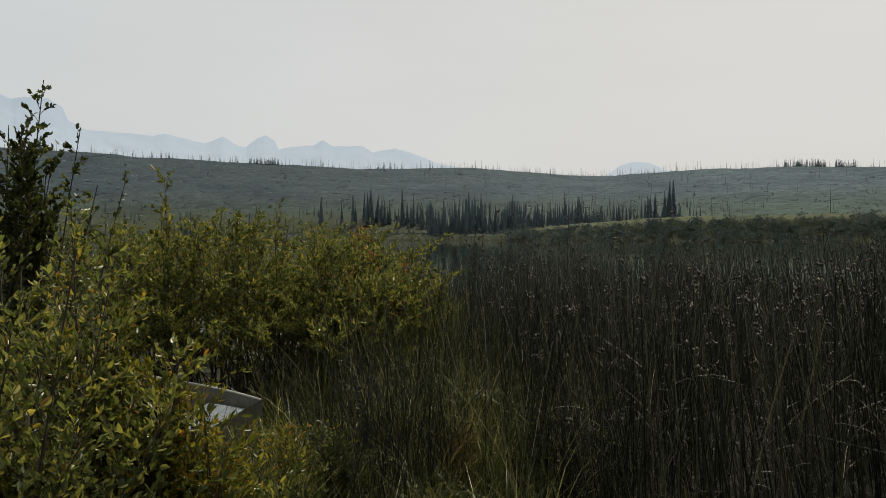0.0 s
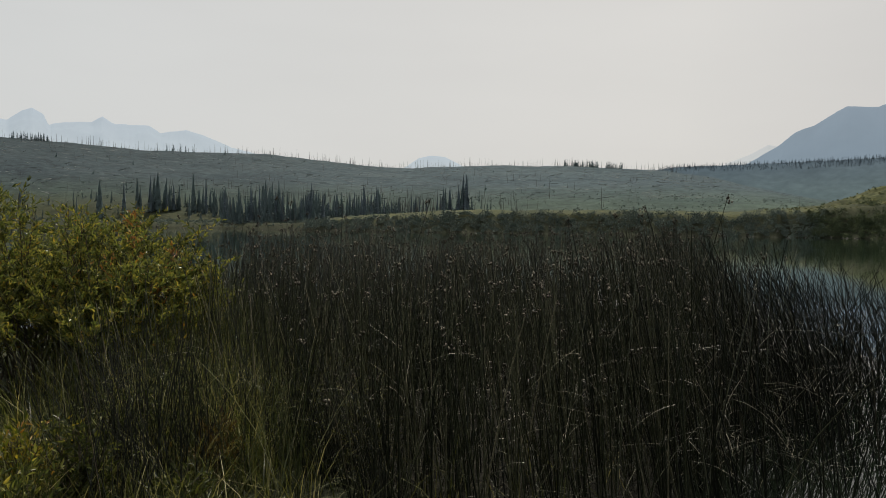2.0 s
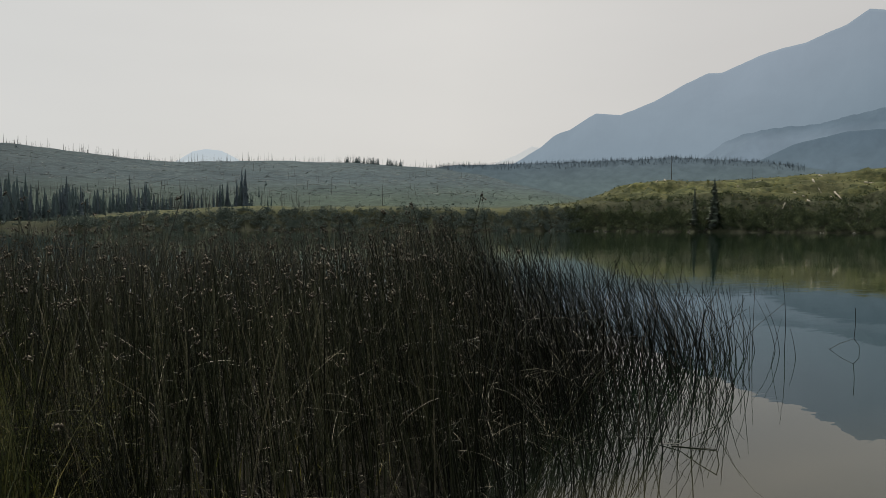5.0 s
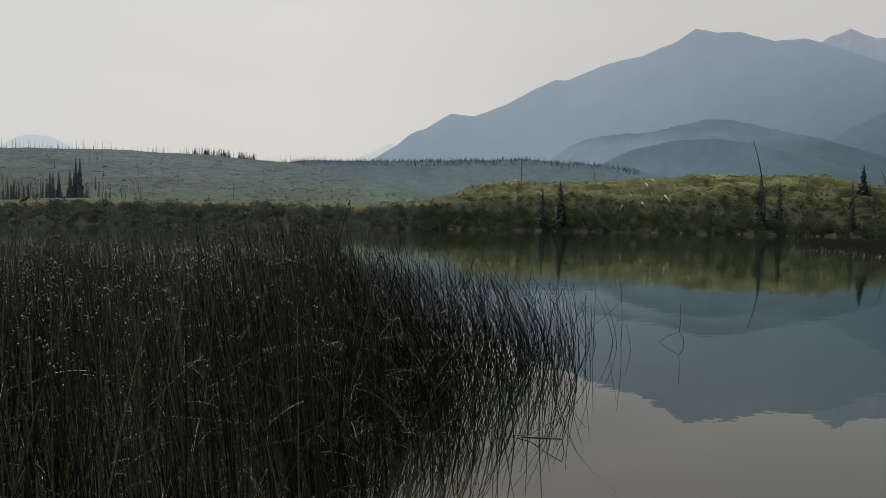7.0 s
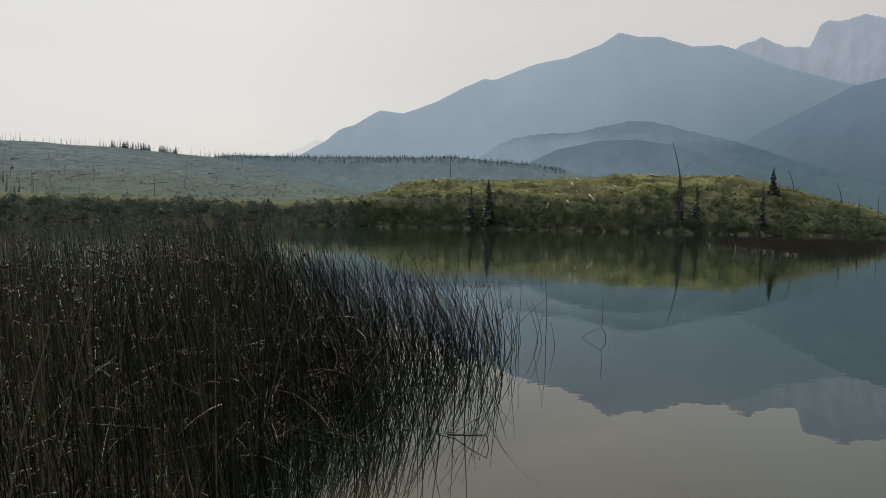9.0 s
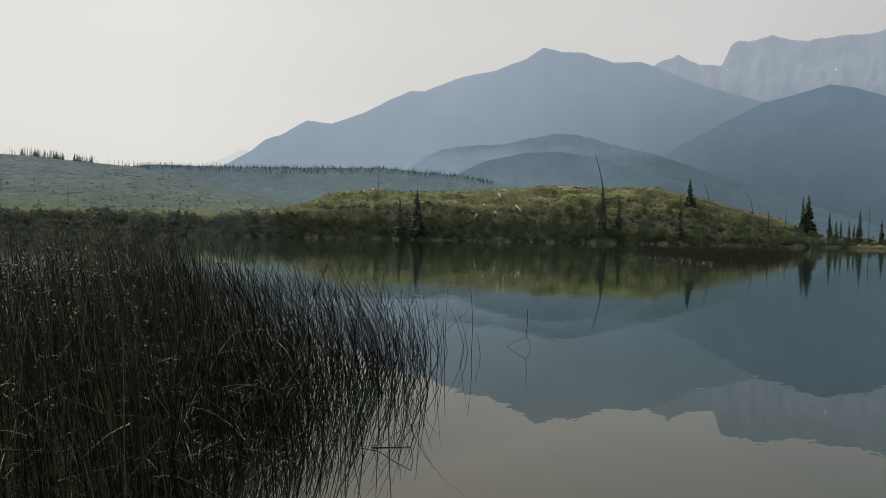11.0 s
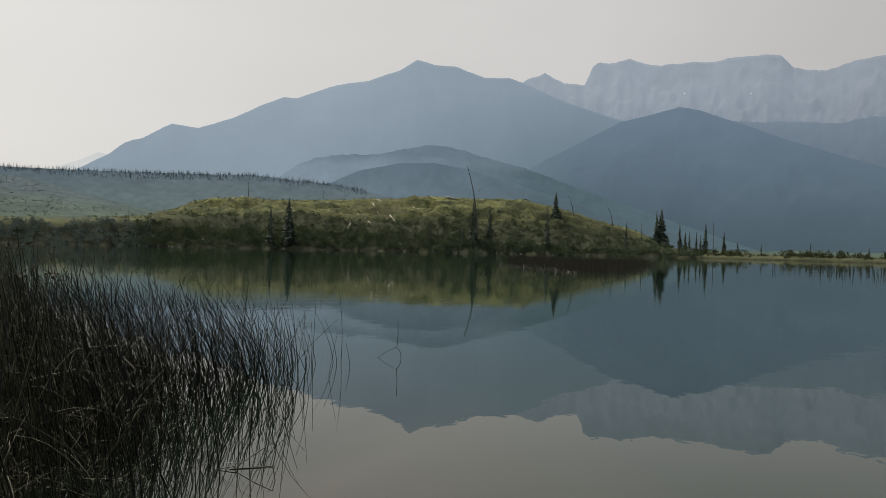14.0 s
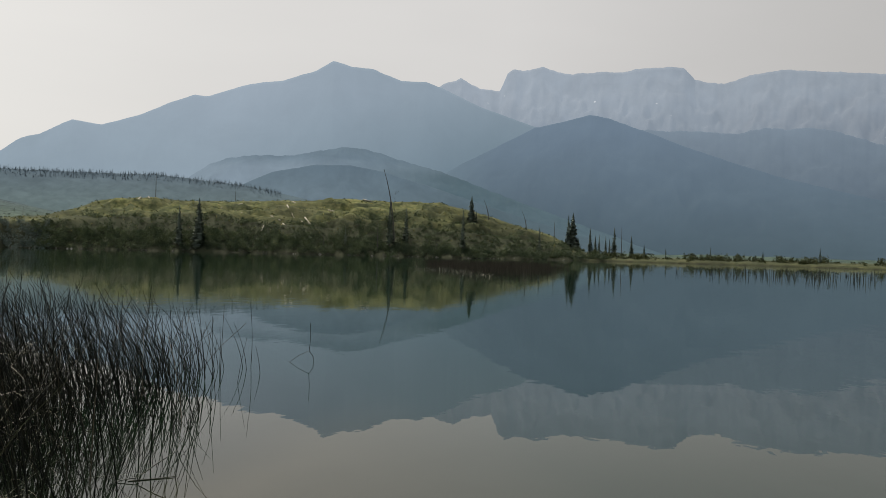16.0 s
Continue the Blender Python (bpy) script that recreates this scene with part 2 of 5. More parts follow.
def ground_material():
    """Cover comes from the sheet's own masks: red for meadow, green for burnt scrub, blue for mud and beach."""
    m, n, l, b = shader("ground_cover")
    att = n.new("ShaderNodeVertexColor")
    att.layer_name = "cover"
    sep = n.new("ShaderNodeSeparateColor")
    l.new(att.outputs["Color"], sep.inputs[0])
    tuft = noise_node(n, l, 0.55, 6, 0.62)
    patch = noise_node(n, l, 0.045, 5, 0.6)
    streak = noise_node(n, l, 0.02, 7, 0.7, (1.0, 1.0, 2.0), 0.6)
    soil = ramp(n, l, tuft, [(0.3, (0.022, 0.026, 0.015)), (0.7, (0.05, 0.056, 0.034))])
    meadow = ramp(n, l, tuft, [(0.3, (0.042, 0.054, 0.024)), (0.5, (0.092, 0.102, 0.044)), (0.7, (0.17, 0.164, 0.08))])
    meadow = mixed(n, l, 1.0, meadow, ramp(n, l, noise_node(n, l, 0.3, 5, 0.65, (1.0, 0.22, 1.6), 0.3), [(0.36, (0.55, 0.6, 0.66)), (0.5, (1, 1, 1)), (0.64, (1.4, 1.36, 1.3))]), "MULTIPLY")
    # light and shade of hummocks painted into the grass as broad noise
    meadow = mixed(n, l, 1.0, meadow, ramp(n, l, noise_node(n, l, 0.11, 4, 0.6, (1, 1, 1), 0.5), [(0.38, (0.5, 0.55, 0.6)), (0.5, (0.95, 0.95, 0.95)), (0.66, (1.2, 1.15, 1.05))]), "MULTIPLY")
    meadow = mixed(n, l, ramp(n, l, patch, [(0.42, (0, 0, 0)), (0.62, (0.8, 0.8, 0.8))]), meadow, ramp(n, l, noise_node(n, l, 0.35, 5, 0.7), [(0.35, (0.035, 0.042, 0.022)), (0.65, (0.10, 0.10, 0.05))]))
    # smoke haze painted into the hillside scrub: blue-grey, greener low down
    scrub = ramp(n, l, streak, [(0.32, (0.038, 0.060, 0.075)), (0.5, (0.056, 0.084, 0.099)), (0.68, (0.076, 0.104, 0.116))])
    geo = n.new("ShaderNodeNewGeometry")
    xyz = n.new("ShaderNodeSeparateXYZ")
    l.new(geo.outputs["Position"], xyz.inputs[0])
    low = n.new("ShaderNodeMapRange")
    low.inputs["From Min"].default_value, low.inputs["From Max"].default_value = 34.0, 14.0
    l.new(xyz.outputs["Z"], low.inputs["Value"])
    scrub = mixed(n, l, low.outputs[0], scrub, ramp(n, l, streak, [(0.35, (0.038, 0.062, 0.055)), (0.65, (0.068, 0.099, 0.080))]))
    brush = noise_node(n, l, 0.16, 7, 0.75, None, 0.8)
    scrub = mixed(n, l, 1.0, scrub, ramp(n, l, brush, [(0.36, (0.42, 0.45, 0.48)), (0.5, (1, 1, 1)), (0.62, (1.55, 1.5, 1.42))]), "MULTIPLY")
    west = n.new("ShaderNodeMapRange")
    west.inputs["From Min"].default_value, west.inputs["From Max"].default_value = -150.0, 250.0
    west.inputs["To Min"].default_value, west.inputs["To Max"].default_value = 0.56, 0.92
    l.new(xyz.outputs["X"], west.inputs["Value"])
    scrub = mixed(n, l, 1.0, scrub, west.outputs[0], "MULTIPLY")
    # mud kept near black, standing in for shade between the reed stems
    mud = ramp(n, l, noise_node(n, l, 6.0, 5, 0.65), [(0.3, (0.005, 0.005, 0.004)), (0.7, (0.018, 0.017, 0.012))])
    c = mixed(n, l, sep.outputs[0], soil, meadow)
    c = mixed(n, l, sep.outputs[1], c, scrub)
    c = mixed(n, l, sep.outputs[2], c, mud)
    l.new(c, b.inputs["Base Color"])
    b.inputs["Roughness"].default_value, b.inputs["Specular IOR Level"].default_value = 0.95, 0.1
    bumped(n, l, b, tuft, 0.6, 0.5)
    return m


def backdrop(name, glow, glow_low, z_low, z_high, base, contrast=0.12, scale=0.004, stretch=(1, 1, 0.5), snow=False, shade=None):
    """Far slopes, kilometres of smoke haze painted in: emission stands in for the lit air."""
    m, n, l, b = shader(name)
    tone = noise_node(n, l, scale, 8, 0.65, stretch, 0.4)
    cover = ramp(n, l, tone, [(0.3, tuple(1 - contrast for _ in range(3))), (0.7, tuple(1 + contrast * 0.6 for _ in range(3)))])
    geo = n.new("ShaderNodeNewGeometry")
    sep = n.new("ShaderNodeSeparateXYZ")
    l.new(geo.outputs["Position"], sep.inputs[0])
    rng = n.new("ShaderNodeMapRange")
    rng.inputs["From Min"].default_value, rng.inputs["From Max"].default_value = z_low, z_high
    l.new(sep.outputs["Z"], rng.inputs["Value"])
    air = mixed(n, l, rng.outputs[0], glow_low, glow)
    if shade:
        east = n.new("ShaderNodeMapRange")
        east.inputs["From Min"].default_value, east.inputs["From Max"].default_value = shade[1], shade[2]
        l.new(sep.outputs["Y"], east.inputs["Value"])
        # side tint of the painted haze: strongest low down, weaker towards the crest
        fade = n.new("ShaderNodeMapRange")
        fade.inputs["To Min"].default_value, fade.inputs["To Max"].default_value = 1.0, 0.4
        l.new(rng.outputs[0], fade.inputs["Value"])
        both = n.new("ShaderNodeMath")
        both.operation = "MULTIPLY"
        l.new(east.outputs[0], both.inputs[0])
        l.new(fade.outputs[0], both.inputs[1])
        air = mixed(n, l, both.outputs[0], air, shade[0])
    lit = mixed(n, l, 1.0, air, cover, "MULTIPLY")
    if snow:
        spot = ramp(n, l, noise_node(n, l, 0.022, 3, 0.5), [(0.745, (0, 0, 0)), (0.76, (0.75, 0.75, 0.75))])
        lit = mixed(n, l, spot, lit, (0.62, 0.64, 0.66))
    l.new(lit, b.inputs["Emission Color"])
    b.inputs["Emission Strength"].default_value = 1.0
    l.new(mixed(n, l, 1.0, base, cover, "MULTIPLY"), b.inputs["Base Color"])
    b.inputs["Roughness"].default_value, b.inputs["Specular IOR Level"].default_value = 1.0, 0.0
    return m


# ---- building helpers ----
def mesh_of(name, verts, faces):
    """A mesh from an array of places and an array (or a list of arrays) of faces."""
    faces = faces if isinstance(faces, list) else [faces]
    faces = [f for f in faces if len(f)]
    me = bpy.data.meshes.new(name)
    loops = np.concatenate([f.ravel() for f in faces]).astype(np.int32)
    sizes = np.concatenate([np.full(len(f), f.shape[1]) for f in faces])
    me.vertices.add(len(verts))
    me.vertices.foreach_set("co", np.asarray(verts, np.float32).ravel())
    me.loops.add(len(loops))
    me.loops.foreach_set("vertex_index", loops)
    me.polygons.add(len(sizes))
    me.polygons.foreach_set("loop_start", np.concatenate([[0], np.cumsum(sizes)[:-1]]).astype(np.int32))
    me.update(calc_edges=True)
    me.validate()
    return me


def smooth(me):
    me.polygons.foreach_set("use_smooth", np.ones(len(me.polygons), bool))
    return me


def part(name, me, material, parent=None, label=""):
    me.materials.clear()
    me.materials.append(material)
    ob = new(name, me)
    ob.parent = parent
    return tagged(ob, label)


def joined(pieces):
    """Several (verts, faces) with faces of one size as one pair of arrays."""
    vs, fs, k = [], [], 0
    for v, f in pieces:
        vs.append(v)
        fs.append(f + k)
        k += len(v)
    return np.concatenate(vs), np.concatenate(fs)


rng = np.random.default_rng(7)
CX, CY, EYE = 0.35, -0.1, 1.82


def polar(az, r):
    a = np.radians(az)
    return CX + r * np.sin(a), CY + r * np.cos(a)


def lift(el, r):
    """Height of a point seen r metres off at el degrees over the level."""
    return EYE + r * np.tan(np.radians(el))


def curve(az, pairs):
    return np.interp(az, [p[0] for p in pairs], [p[1] for p in pairs])


def fractal(x, y, scale, octaves=4, seed=0):
    """Smooth value noise, about -1 to 1."""
    total, amp, norm = np.zeros(np.broadcast(x, y).shape), 1.0, 0.0
    for o in range(octaves):
        u, v = x * scale * 2 ** o + 17.3 * seed + 5.1 * o, y * scale * 2 ** o - 9.7 * seed + 3.7 * o
        iu, iv = np.floor(u), np.floor(v)
        fu, fv = u - iu, v - iv
        fu, fv = fu * fu * (3 - 2 * fu), fv * fv * (3 - 2 * fv)

        def h(a, b):
            s = np.sin(a * 127.1 + b * 311.7 + seed * 74.7) * 43758.5453
            return 2 * (s - np.floor(s)) - 1
        top = h(iu, iv) * (1 - fu) + h(iu + 1, iv) * fu
        low = h(iu, iv + 1) * (1 - fu) + h(iu + 1, iv + 1) * fu
        total += amp * (top * (1 - fv) + low * fv)
        norm += amp
        amp *= 0.5
    return total / norm


# ---- the lie of the land, by bearing from the landing ----
NEAR_SHORE = [(-180, 60), (-60, 60), (-45, 30), (-32, 15), (-20, 14), (-8, 13.0), (-3, 10.5), (0, 5.6), (10, 4.1), (30, 3.5), (50, 3.2), (75, 3.0), (95, 3.2), (112, 5), (125, 20), (135, 60), (180, 60)]
FAR_SHORE = [(-180, 60), (-60, 60), (-45, 130), (-30, 340), (-15, 320), (0, 275), (4, 250), (7, 215), (20, 205), (60, 207), (75, 210), (82, 222), (86, 232), (95, 225), (105, 215), (125, 120), (135, 60), (180, 60)]
CREST = [(-40, 0.25), (2, 0.1), (4.5, 0.1), (5.9, 0.40), (10.4, 0.92), (16.4, 1.3), (25, 1.42), (38.5, 1.38), (42, 1.6), (43.8, 1.82), (45.4, 2.42), (47.4, 3.08), (49.6, 3.22), (53.5, 3.32), (56, 3.36), (60.1, 3.66), (64, 3.98), (66.7, 3.86), (72.8, 3.86), (75.3, 3.24), (78, 2.4), (80.8, 1.7), (82.5, 1.02), (83.9, 0.45), (86, 0.0), (110, 0.0)]
BENCH = [(-40, 0.1), (4, 0.05), (7, 0.4), (16, 0.95), (25, 1.1), (38, 1.1), (44, 1.5), (48, 1.9), (56, 1.9), (66, 1.7), (74, 1.5), (80, 0.75), (84, 0.2), (86, -0.15), (110, -0.15)]
SKYLINE = [(-60, 5.2), (-31.7, 6.12), (-27.3, 6.13), (-24.7, 6.05), (-23.2, 5.86), (-20.9, 5.9), (-16.8, 5.73), (-10, 5.51), (-6.5, 5.32), (-3.8, 5.37), (2.1, 5.44), (5.3, 5.13), (9.7, 4.75), (13.2, 4.63), (15.7, 4.74), (20.2, 4.89), (26, 4.83), (29.4, 4.7), (33, 4.45), (36.2, 4.0), (39, 3.2), (45, 2.0), (55, 1.1), (75, 0.3), (86, -0.05), (110, -0.05), (130, 2.0), (180, 3.0)]


REED_EDGE_AZ = [(-12, 4.9), (-4, 5.0), (0, 4.7), (8, 4.1), (20, 3.75), (33, 3.9), (40, 4.4), (45, 4.8), (48.5, 5.2), (52.5, 6.5), (56.5, 8.2), (58.5, 10.0)]
REED_BACK_AZ = [(-12, 6.6), (-6, 8.0), (-3, 12.5), (10, 14.5), (25, 13.0), (38, 12.0), (46, 11.6), (52, 11.3), (57, 10.4), (59, 10.5)]
REED_TALL_AZ = [(-12, 1.15), (-4, 1.42), (5, 1.47), (20, 1.48), (27, 1.52), (30, 1.62), (34, 1.64), (37, 1.56), (40, 1.46), (46, 1.3), (52, 1.1), (56, 0.98), (59, 0.8)]


def land(az, r):
    """Height of the ground and its cover masks at bearing az, r metres off."""
    az, r = np.broadcast_arrays(np.asarray(az, float), np.asarray(r, float))
    x, y = polar(az, r)
    wob = fractal(x, y, 0.06, 3, 3)
    near = curve(az, NEAR_SHORE) + 0.35 * fractal(x, y, 0.7, 2, 5)
    far = curve(az, FAR_SHORE) + 3.0 * fractal(az * 1.3, az * 0, 1.0, 3, 9)
    knoll = np.clip((az - 43) / 5, 0, 1) * np.clip((86 - az) / 6, 0, 1)
    point = np.clip((az - 4) / 3, 0, 1) * np.clip((88 - az) / 3, 0, 1)
    rb, rc = far + 8 + 8 * knoll, far + 20 + 26 * knoll
    zb, zc = lift(curve(az, BENCH), rb), lift(curve(az, CREST), rc)
    zc = np.where(az > 84, np.minimum(zc, 1.1), zc)
    rv = rc + 35 + 40 * knoll
    zv = np.where(point > 0, zc - 0.6 - 9 * knoll, zc + np.where(az > 80, -0.2, 0.8))
    plain = lift(np.interp(az, [-40, -5, 5, 40, 60, 110], [1.25, 1.25, 1.0, 1.7, 0.4, -0.12]), 370.0)
    zh = lift(curve(az, SKYLINE), 800.0)
    land_z = np.zeros(r.shape)
    edges = [(far, 0.0), (far + 1.2, 0.5), (rb, zb), (rc, zc), (rv, zv), (np.maximum(370.0, rv + 20), np.maximum(plain, zv)), (800.0, zh), (960.0, zh * 0.82), (1600.0, zh * 0.35 + 4), (4900.0, 8.0)]
    inside = r >= far
    for (ra, za), (rz, zz) in zip(edges, edges[1:]):
        ra, za, rz, zz = (np.broadcast_to(np.asarray(v, float), r.shape) for v in (ra, za, rz, zz))
        u = np.clip((r - ra) / np.maximum(rz - ra, 1e-3), 0, 1)
        hit = (r >= ra) & (r < rz)
        land_z = np.where(hit, za + (zz - za) * u, land_z)
    hillness = np.clip((r - 300) / 150, 0, 1) * np.clip((1200 - r) / 400, 0, 1)
    land_z = land_z + knoll * np.clip((r - rb) / 8, 0, 1) * np.clip((rc - r) / 10, 0.2, 1) * (2.3 * fractal(x, y, 0.06, 4, 14) + 2.6 * (0.5 - np.abs(fractal(x * 0.8 + y * 0.6, y * 0.35 - x * 0.45, 0.13, 3, 16)) * 2))
    step = (r - rb) / 7.5 + 1.1 * fractal(x, y, 0.035, 3, 21)
    land_z = land_z + knoll * np.clip((r - rb + 3) / 5, 0, 1) * np.clip((rc - r) / 6, 0, 1) * 0.95 * np.sin(2 * math.pi * step) * np.clip(0.5 + fractal(x, y, 0.05, 2, 22), 0, 1)
    land_z = land_z + np.clip((r - far) / 10, 0, 1) * (0.35 * wob + 0.25 * fractal(x, y, 0.25, 3, 4))
    top = np.clip(1 - np.abs(r - 800) / 120, 0, 1)
    land_z = land_z + hillness * (1 - top) * 5.0 * fractal(x, y, 0.008, 4, 11) + hillness * 0.8 * fractal(x, y, 0.04, 3, 12)
    bed = -0.25 - 1.1 * np.clip((r - near) / 15, 0, 1) * np.clip((far - r) / 10, 0.1, 1)
    shore_land = 0.06 + 0.20 * np.clip((near - r) / 2.0, 0, 1) + 0.05 * fractal(x, y, 0.9, 3, 6)
    wet = np.clip((r - near + 0.25) / 0.7, 0, 1)
    z = np.where(inside & (r > near), land_z, shore_land * (1 - wet) + bed * wet)
    back_land = 0.3 + 0.004 * r + 0.8 * np.clip(r / 60, 0, 1) * wob + np.clip(r - 60, 0, 600) * 0.05
    # ground added under the denser half of the reeds to keep their gaps dark
    added_floor = np.clip((az + 10) / 5, 0, 1) * np.clip((37 + 2.5 * fractal(x, y, 0.9, 3, 15) - az) / 5, 0, 1) * np.clip((curve(az, REED_BACK_AZ) + 0.9 - r) / 0.8, 0, 1) * (r >= near)
    z = z * (1 - added_floor) + added_floor * (0.05 + 0.07 * fractal(x, y, 1.6, 3, 8))
    behind = np.clip((np.abs(az - 38) - 84) / 12, 0, 1)
    z = z * (1 - behind) + back_land * behind
    meadow = np.where(inside & (r < 420), np.clip((r - rb - 1) / 8, 0, 1) * np.where(az > 70, np.clip(1 - (az - 68) / 14 * np.clip((rc - r) / 12, 0, 1), 0.22, 1), 1.0) * (0.18 + 0.82 * knoll) * (0.8 + 0.2 * point), 0.25)
    meadow = np.where(inside & (az > 84), 0.4, meadow)
    lip = np.clip((r - rb + 3) / 4, 0, 1) * np.clip((rc + 8 - r) / 6, 0, 1) * point * (1 - knoll)
    meadow = np.maximum(meadow, np.where(inside, 0.6 * lip, 0))
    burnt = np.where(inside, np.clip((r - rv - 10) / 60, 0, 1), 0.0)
    mud = np.where(inside, np.clip(1 - (r - far) / 0.9, 0, 1), 0.2 + 0.8 * wet)
    return z, np.clip(meadow, 0, 1), burnt, mud


def ground_at(x, y):
    dx, dy = np.asarray(x, float) - CX, np.asarray(y, float) - CY
    return land(np.degrees(np.arctan2(dx, dy)), np.hypot(dx, dy))[0]


def build_ground():
    az = np.concatenate([np.arange(-180, -42, 3.0), np.arange(-42, 132, 0.3), np.arange(132, 180, 3.0)])
    r = np.concatenate([np.arange(0.4, 12, 0.35), np.geomspace(12, 190, 40), np.arange(193, 300, 1.2), np.geomspace(301, 700, 90), np.arange(704, 860, 4.0), np.geomspace(864, 4900, 50)])
    A, R = np.meshgrid(az, r, indexing="ij")
    z, meadow, burnt, mud = land(A, R)
    x, y = polar(A, R)
    na, nr = A.shape
    i = np.arange(na * nr).reshape(na, nr)
    j = np.roll(i, -1, axis=0)
    quads = np.stack([i[:, :-1], j[:, :-1], j[:, 1:], i[:, 1:]], -1).reshape(-1, 4)
    verts = np.stack([x, y, z], -1).reshape(-1, 3)
    centre = len(verts)
    verts = np.concatenate([verts, [[CX, CY, 0.26]]])
    fan = np.stack([np.full(na, centre), i[:, 0], j[:, 0]], 1)[:, ::-1]
    me = smooth(mesh_of("ground", verts, [quads, fan]))
    colour = me.color_attributes.new("cover", "FLOAT_COLOR", "POINT")
    data = np.ones((len(verts), 4), np.float32)
    data[:-1, 0], data[:-1, 1], data[:-1, 2] = meadow.ravel(), burnt.ravel(), mud.ravel()
    data[-1, :3] = 0.2, 0, 0.2
    colour.data.foreach_set("color", data.ravel())
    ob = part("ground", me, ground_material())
    tagged(ob, "lake shore, grassy bank, valley floor and burnt hillside", "ground", kind="structure")


def build_water():
    a = np.arange(-52, 128, 2.0)
    r = np.array([1.0, 60, 420])
    A, R = np.meshgrid(a, r, indexing="ij")
    R = np.where(R > 100, np.minimum(R, curve(A, FAR_SHORE) + 8), np.minimum(R, curve(A, FAR_SHORE)))
    x, y = polar(A, R)
    i = np.arange(A.size).reshape(A.shape)
    quads = np.stack([i[:-1, :-1], i[1:, :-1], i[1:, 1:], i[:-1, 1:]], -1).reshape(-1, 4)
    me = mesh_of("water", np.stack([x, y, 0 * x], -1).reshape(-1, 3), quads)
    tagged(part("water", me, water_material()), "calm grey-green lake mirroring the mountains", "water", kind="structure")


def ridge(name, label, crest, r, depth, base_z, material, jag=0.05, gully=0.25, scale=0.004, seed=1, bend=1.25, cleft=0.0):
    """A range of slopes: its skyline follows the crest (bearing, degrees up), its face runs down towards the viewer."""
    lo, hi = crest[0][0], crest[-1][0]
    az = np.arange(lo, hi + 0.01, 0.12)
    t = np.concatenate([[-0.25, -0.1], np.linspace(0, 1, 46) ** 1.1])
    A, T = np.meshgrid(az, t, indexing="ij")
    el = curve(A, crest) + jag * (fractal(A * 1.0, A * 0, 1.6, 5, seed) + 0.5 * fractal(A, A * 0, 7.0, 3, seed + 3))
    top = lift(el, r)
    R = r - depth * T
    x, y = polar(A, R)
    face = np.where(T >= 0, np.clip(1 - T, 0, 1) ** bend, 1 + T * 1.5)
    rough = fractal(x, y, scale, 5, seed + 20)
    rough = (1 - cleft) * (1 - 2 * np.abs(rough)) + cleft * (1 - 2 * np.abs(fractal(A + 1.6 * T + 0.8 * rough, 1.5 * T, 0.6, 5, seed + 40)))
    zz = base_z + (top - base_z) * face + (top - base_z) * gully * rough * np.clip(T, 0, 1) * np.clip(1 - T, 0, 1) * 1.6
    cap = EYE + (top - EYE) / r * R
    zz = np.minimum(zz, np.where(T > 0.02, cap - 0.004 * T * r, zz))
    i = np.arange(A.size).reshape(A.shape)
    quads = np.stack([i[:-1, :-1], i[1:, :-1], i[1:, 1:], i[:-1, 1:]], -1).reshape(-1, 4)[:, ::-1]
    me = smooth(mesh_of(name, np.stack([x, y, zz], -1).reshape(-1, 3), quads))
    return tagged(part(name, me, material), label, "mountain", kind="structure")


build_ground()
build_water()

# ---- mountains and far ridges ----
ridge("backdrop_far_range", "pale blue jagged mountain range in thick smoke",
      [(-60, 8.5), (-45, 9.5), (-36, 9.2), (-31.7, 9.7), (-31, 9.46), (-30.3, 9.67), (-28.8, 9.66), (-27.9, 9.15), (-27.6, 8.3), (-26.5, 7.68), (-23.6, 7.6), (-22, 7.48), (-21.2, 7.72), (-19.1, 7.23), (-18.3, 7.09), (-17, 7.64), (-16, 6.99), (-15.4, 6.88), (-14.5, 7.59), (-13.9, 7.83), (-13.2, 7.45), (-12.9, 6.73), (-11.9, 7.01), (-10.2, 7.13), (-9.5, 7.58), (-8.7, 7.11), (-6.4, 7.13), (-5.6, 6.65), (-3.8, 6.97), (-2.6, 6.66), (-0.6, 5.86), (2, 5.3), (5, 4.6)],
      4300, 1500, 20, backdrop("far_range_haze_glow", (0.355, 0.415, 0.475), (0.41, 0.465, 0.505), 400, 750, (0.08, 0.09, 0.10), 0.03), seed=2)
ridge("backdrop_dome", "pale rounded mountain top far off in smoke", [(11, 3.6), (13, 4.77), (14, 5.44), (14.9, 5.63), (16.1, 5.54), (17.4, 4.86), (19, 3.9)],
      4100, 900, 20, backdrop("dome_haze_glow", (0.41, 0.47, 0.52), (0.45, 0.50, 0.53), 330, 420, (0.07, 0.08, 0.09), 0.03), 0.02, seed=3)
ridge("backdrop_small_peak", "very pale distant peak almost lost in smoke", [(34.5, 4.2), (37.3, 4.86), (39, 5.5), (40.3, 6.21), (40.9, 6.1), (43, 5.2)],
      4600, 700, 20, backdrop("peak_haze_glow", (0.52, 0.54, 0.54), (0.54, 0.56, 0.56), 300, 500, (0.05, 0.05, 0.05), 0.02), 0.02, seed=4)
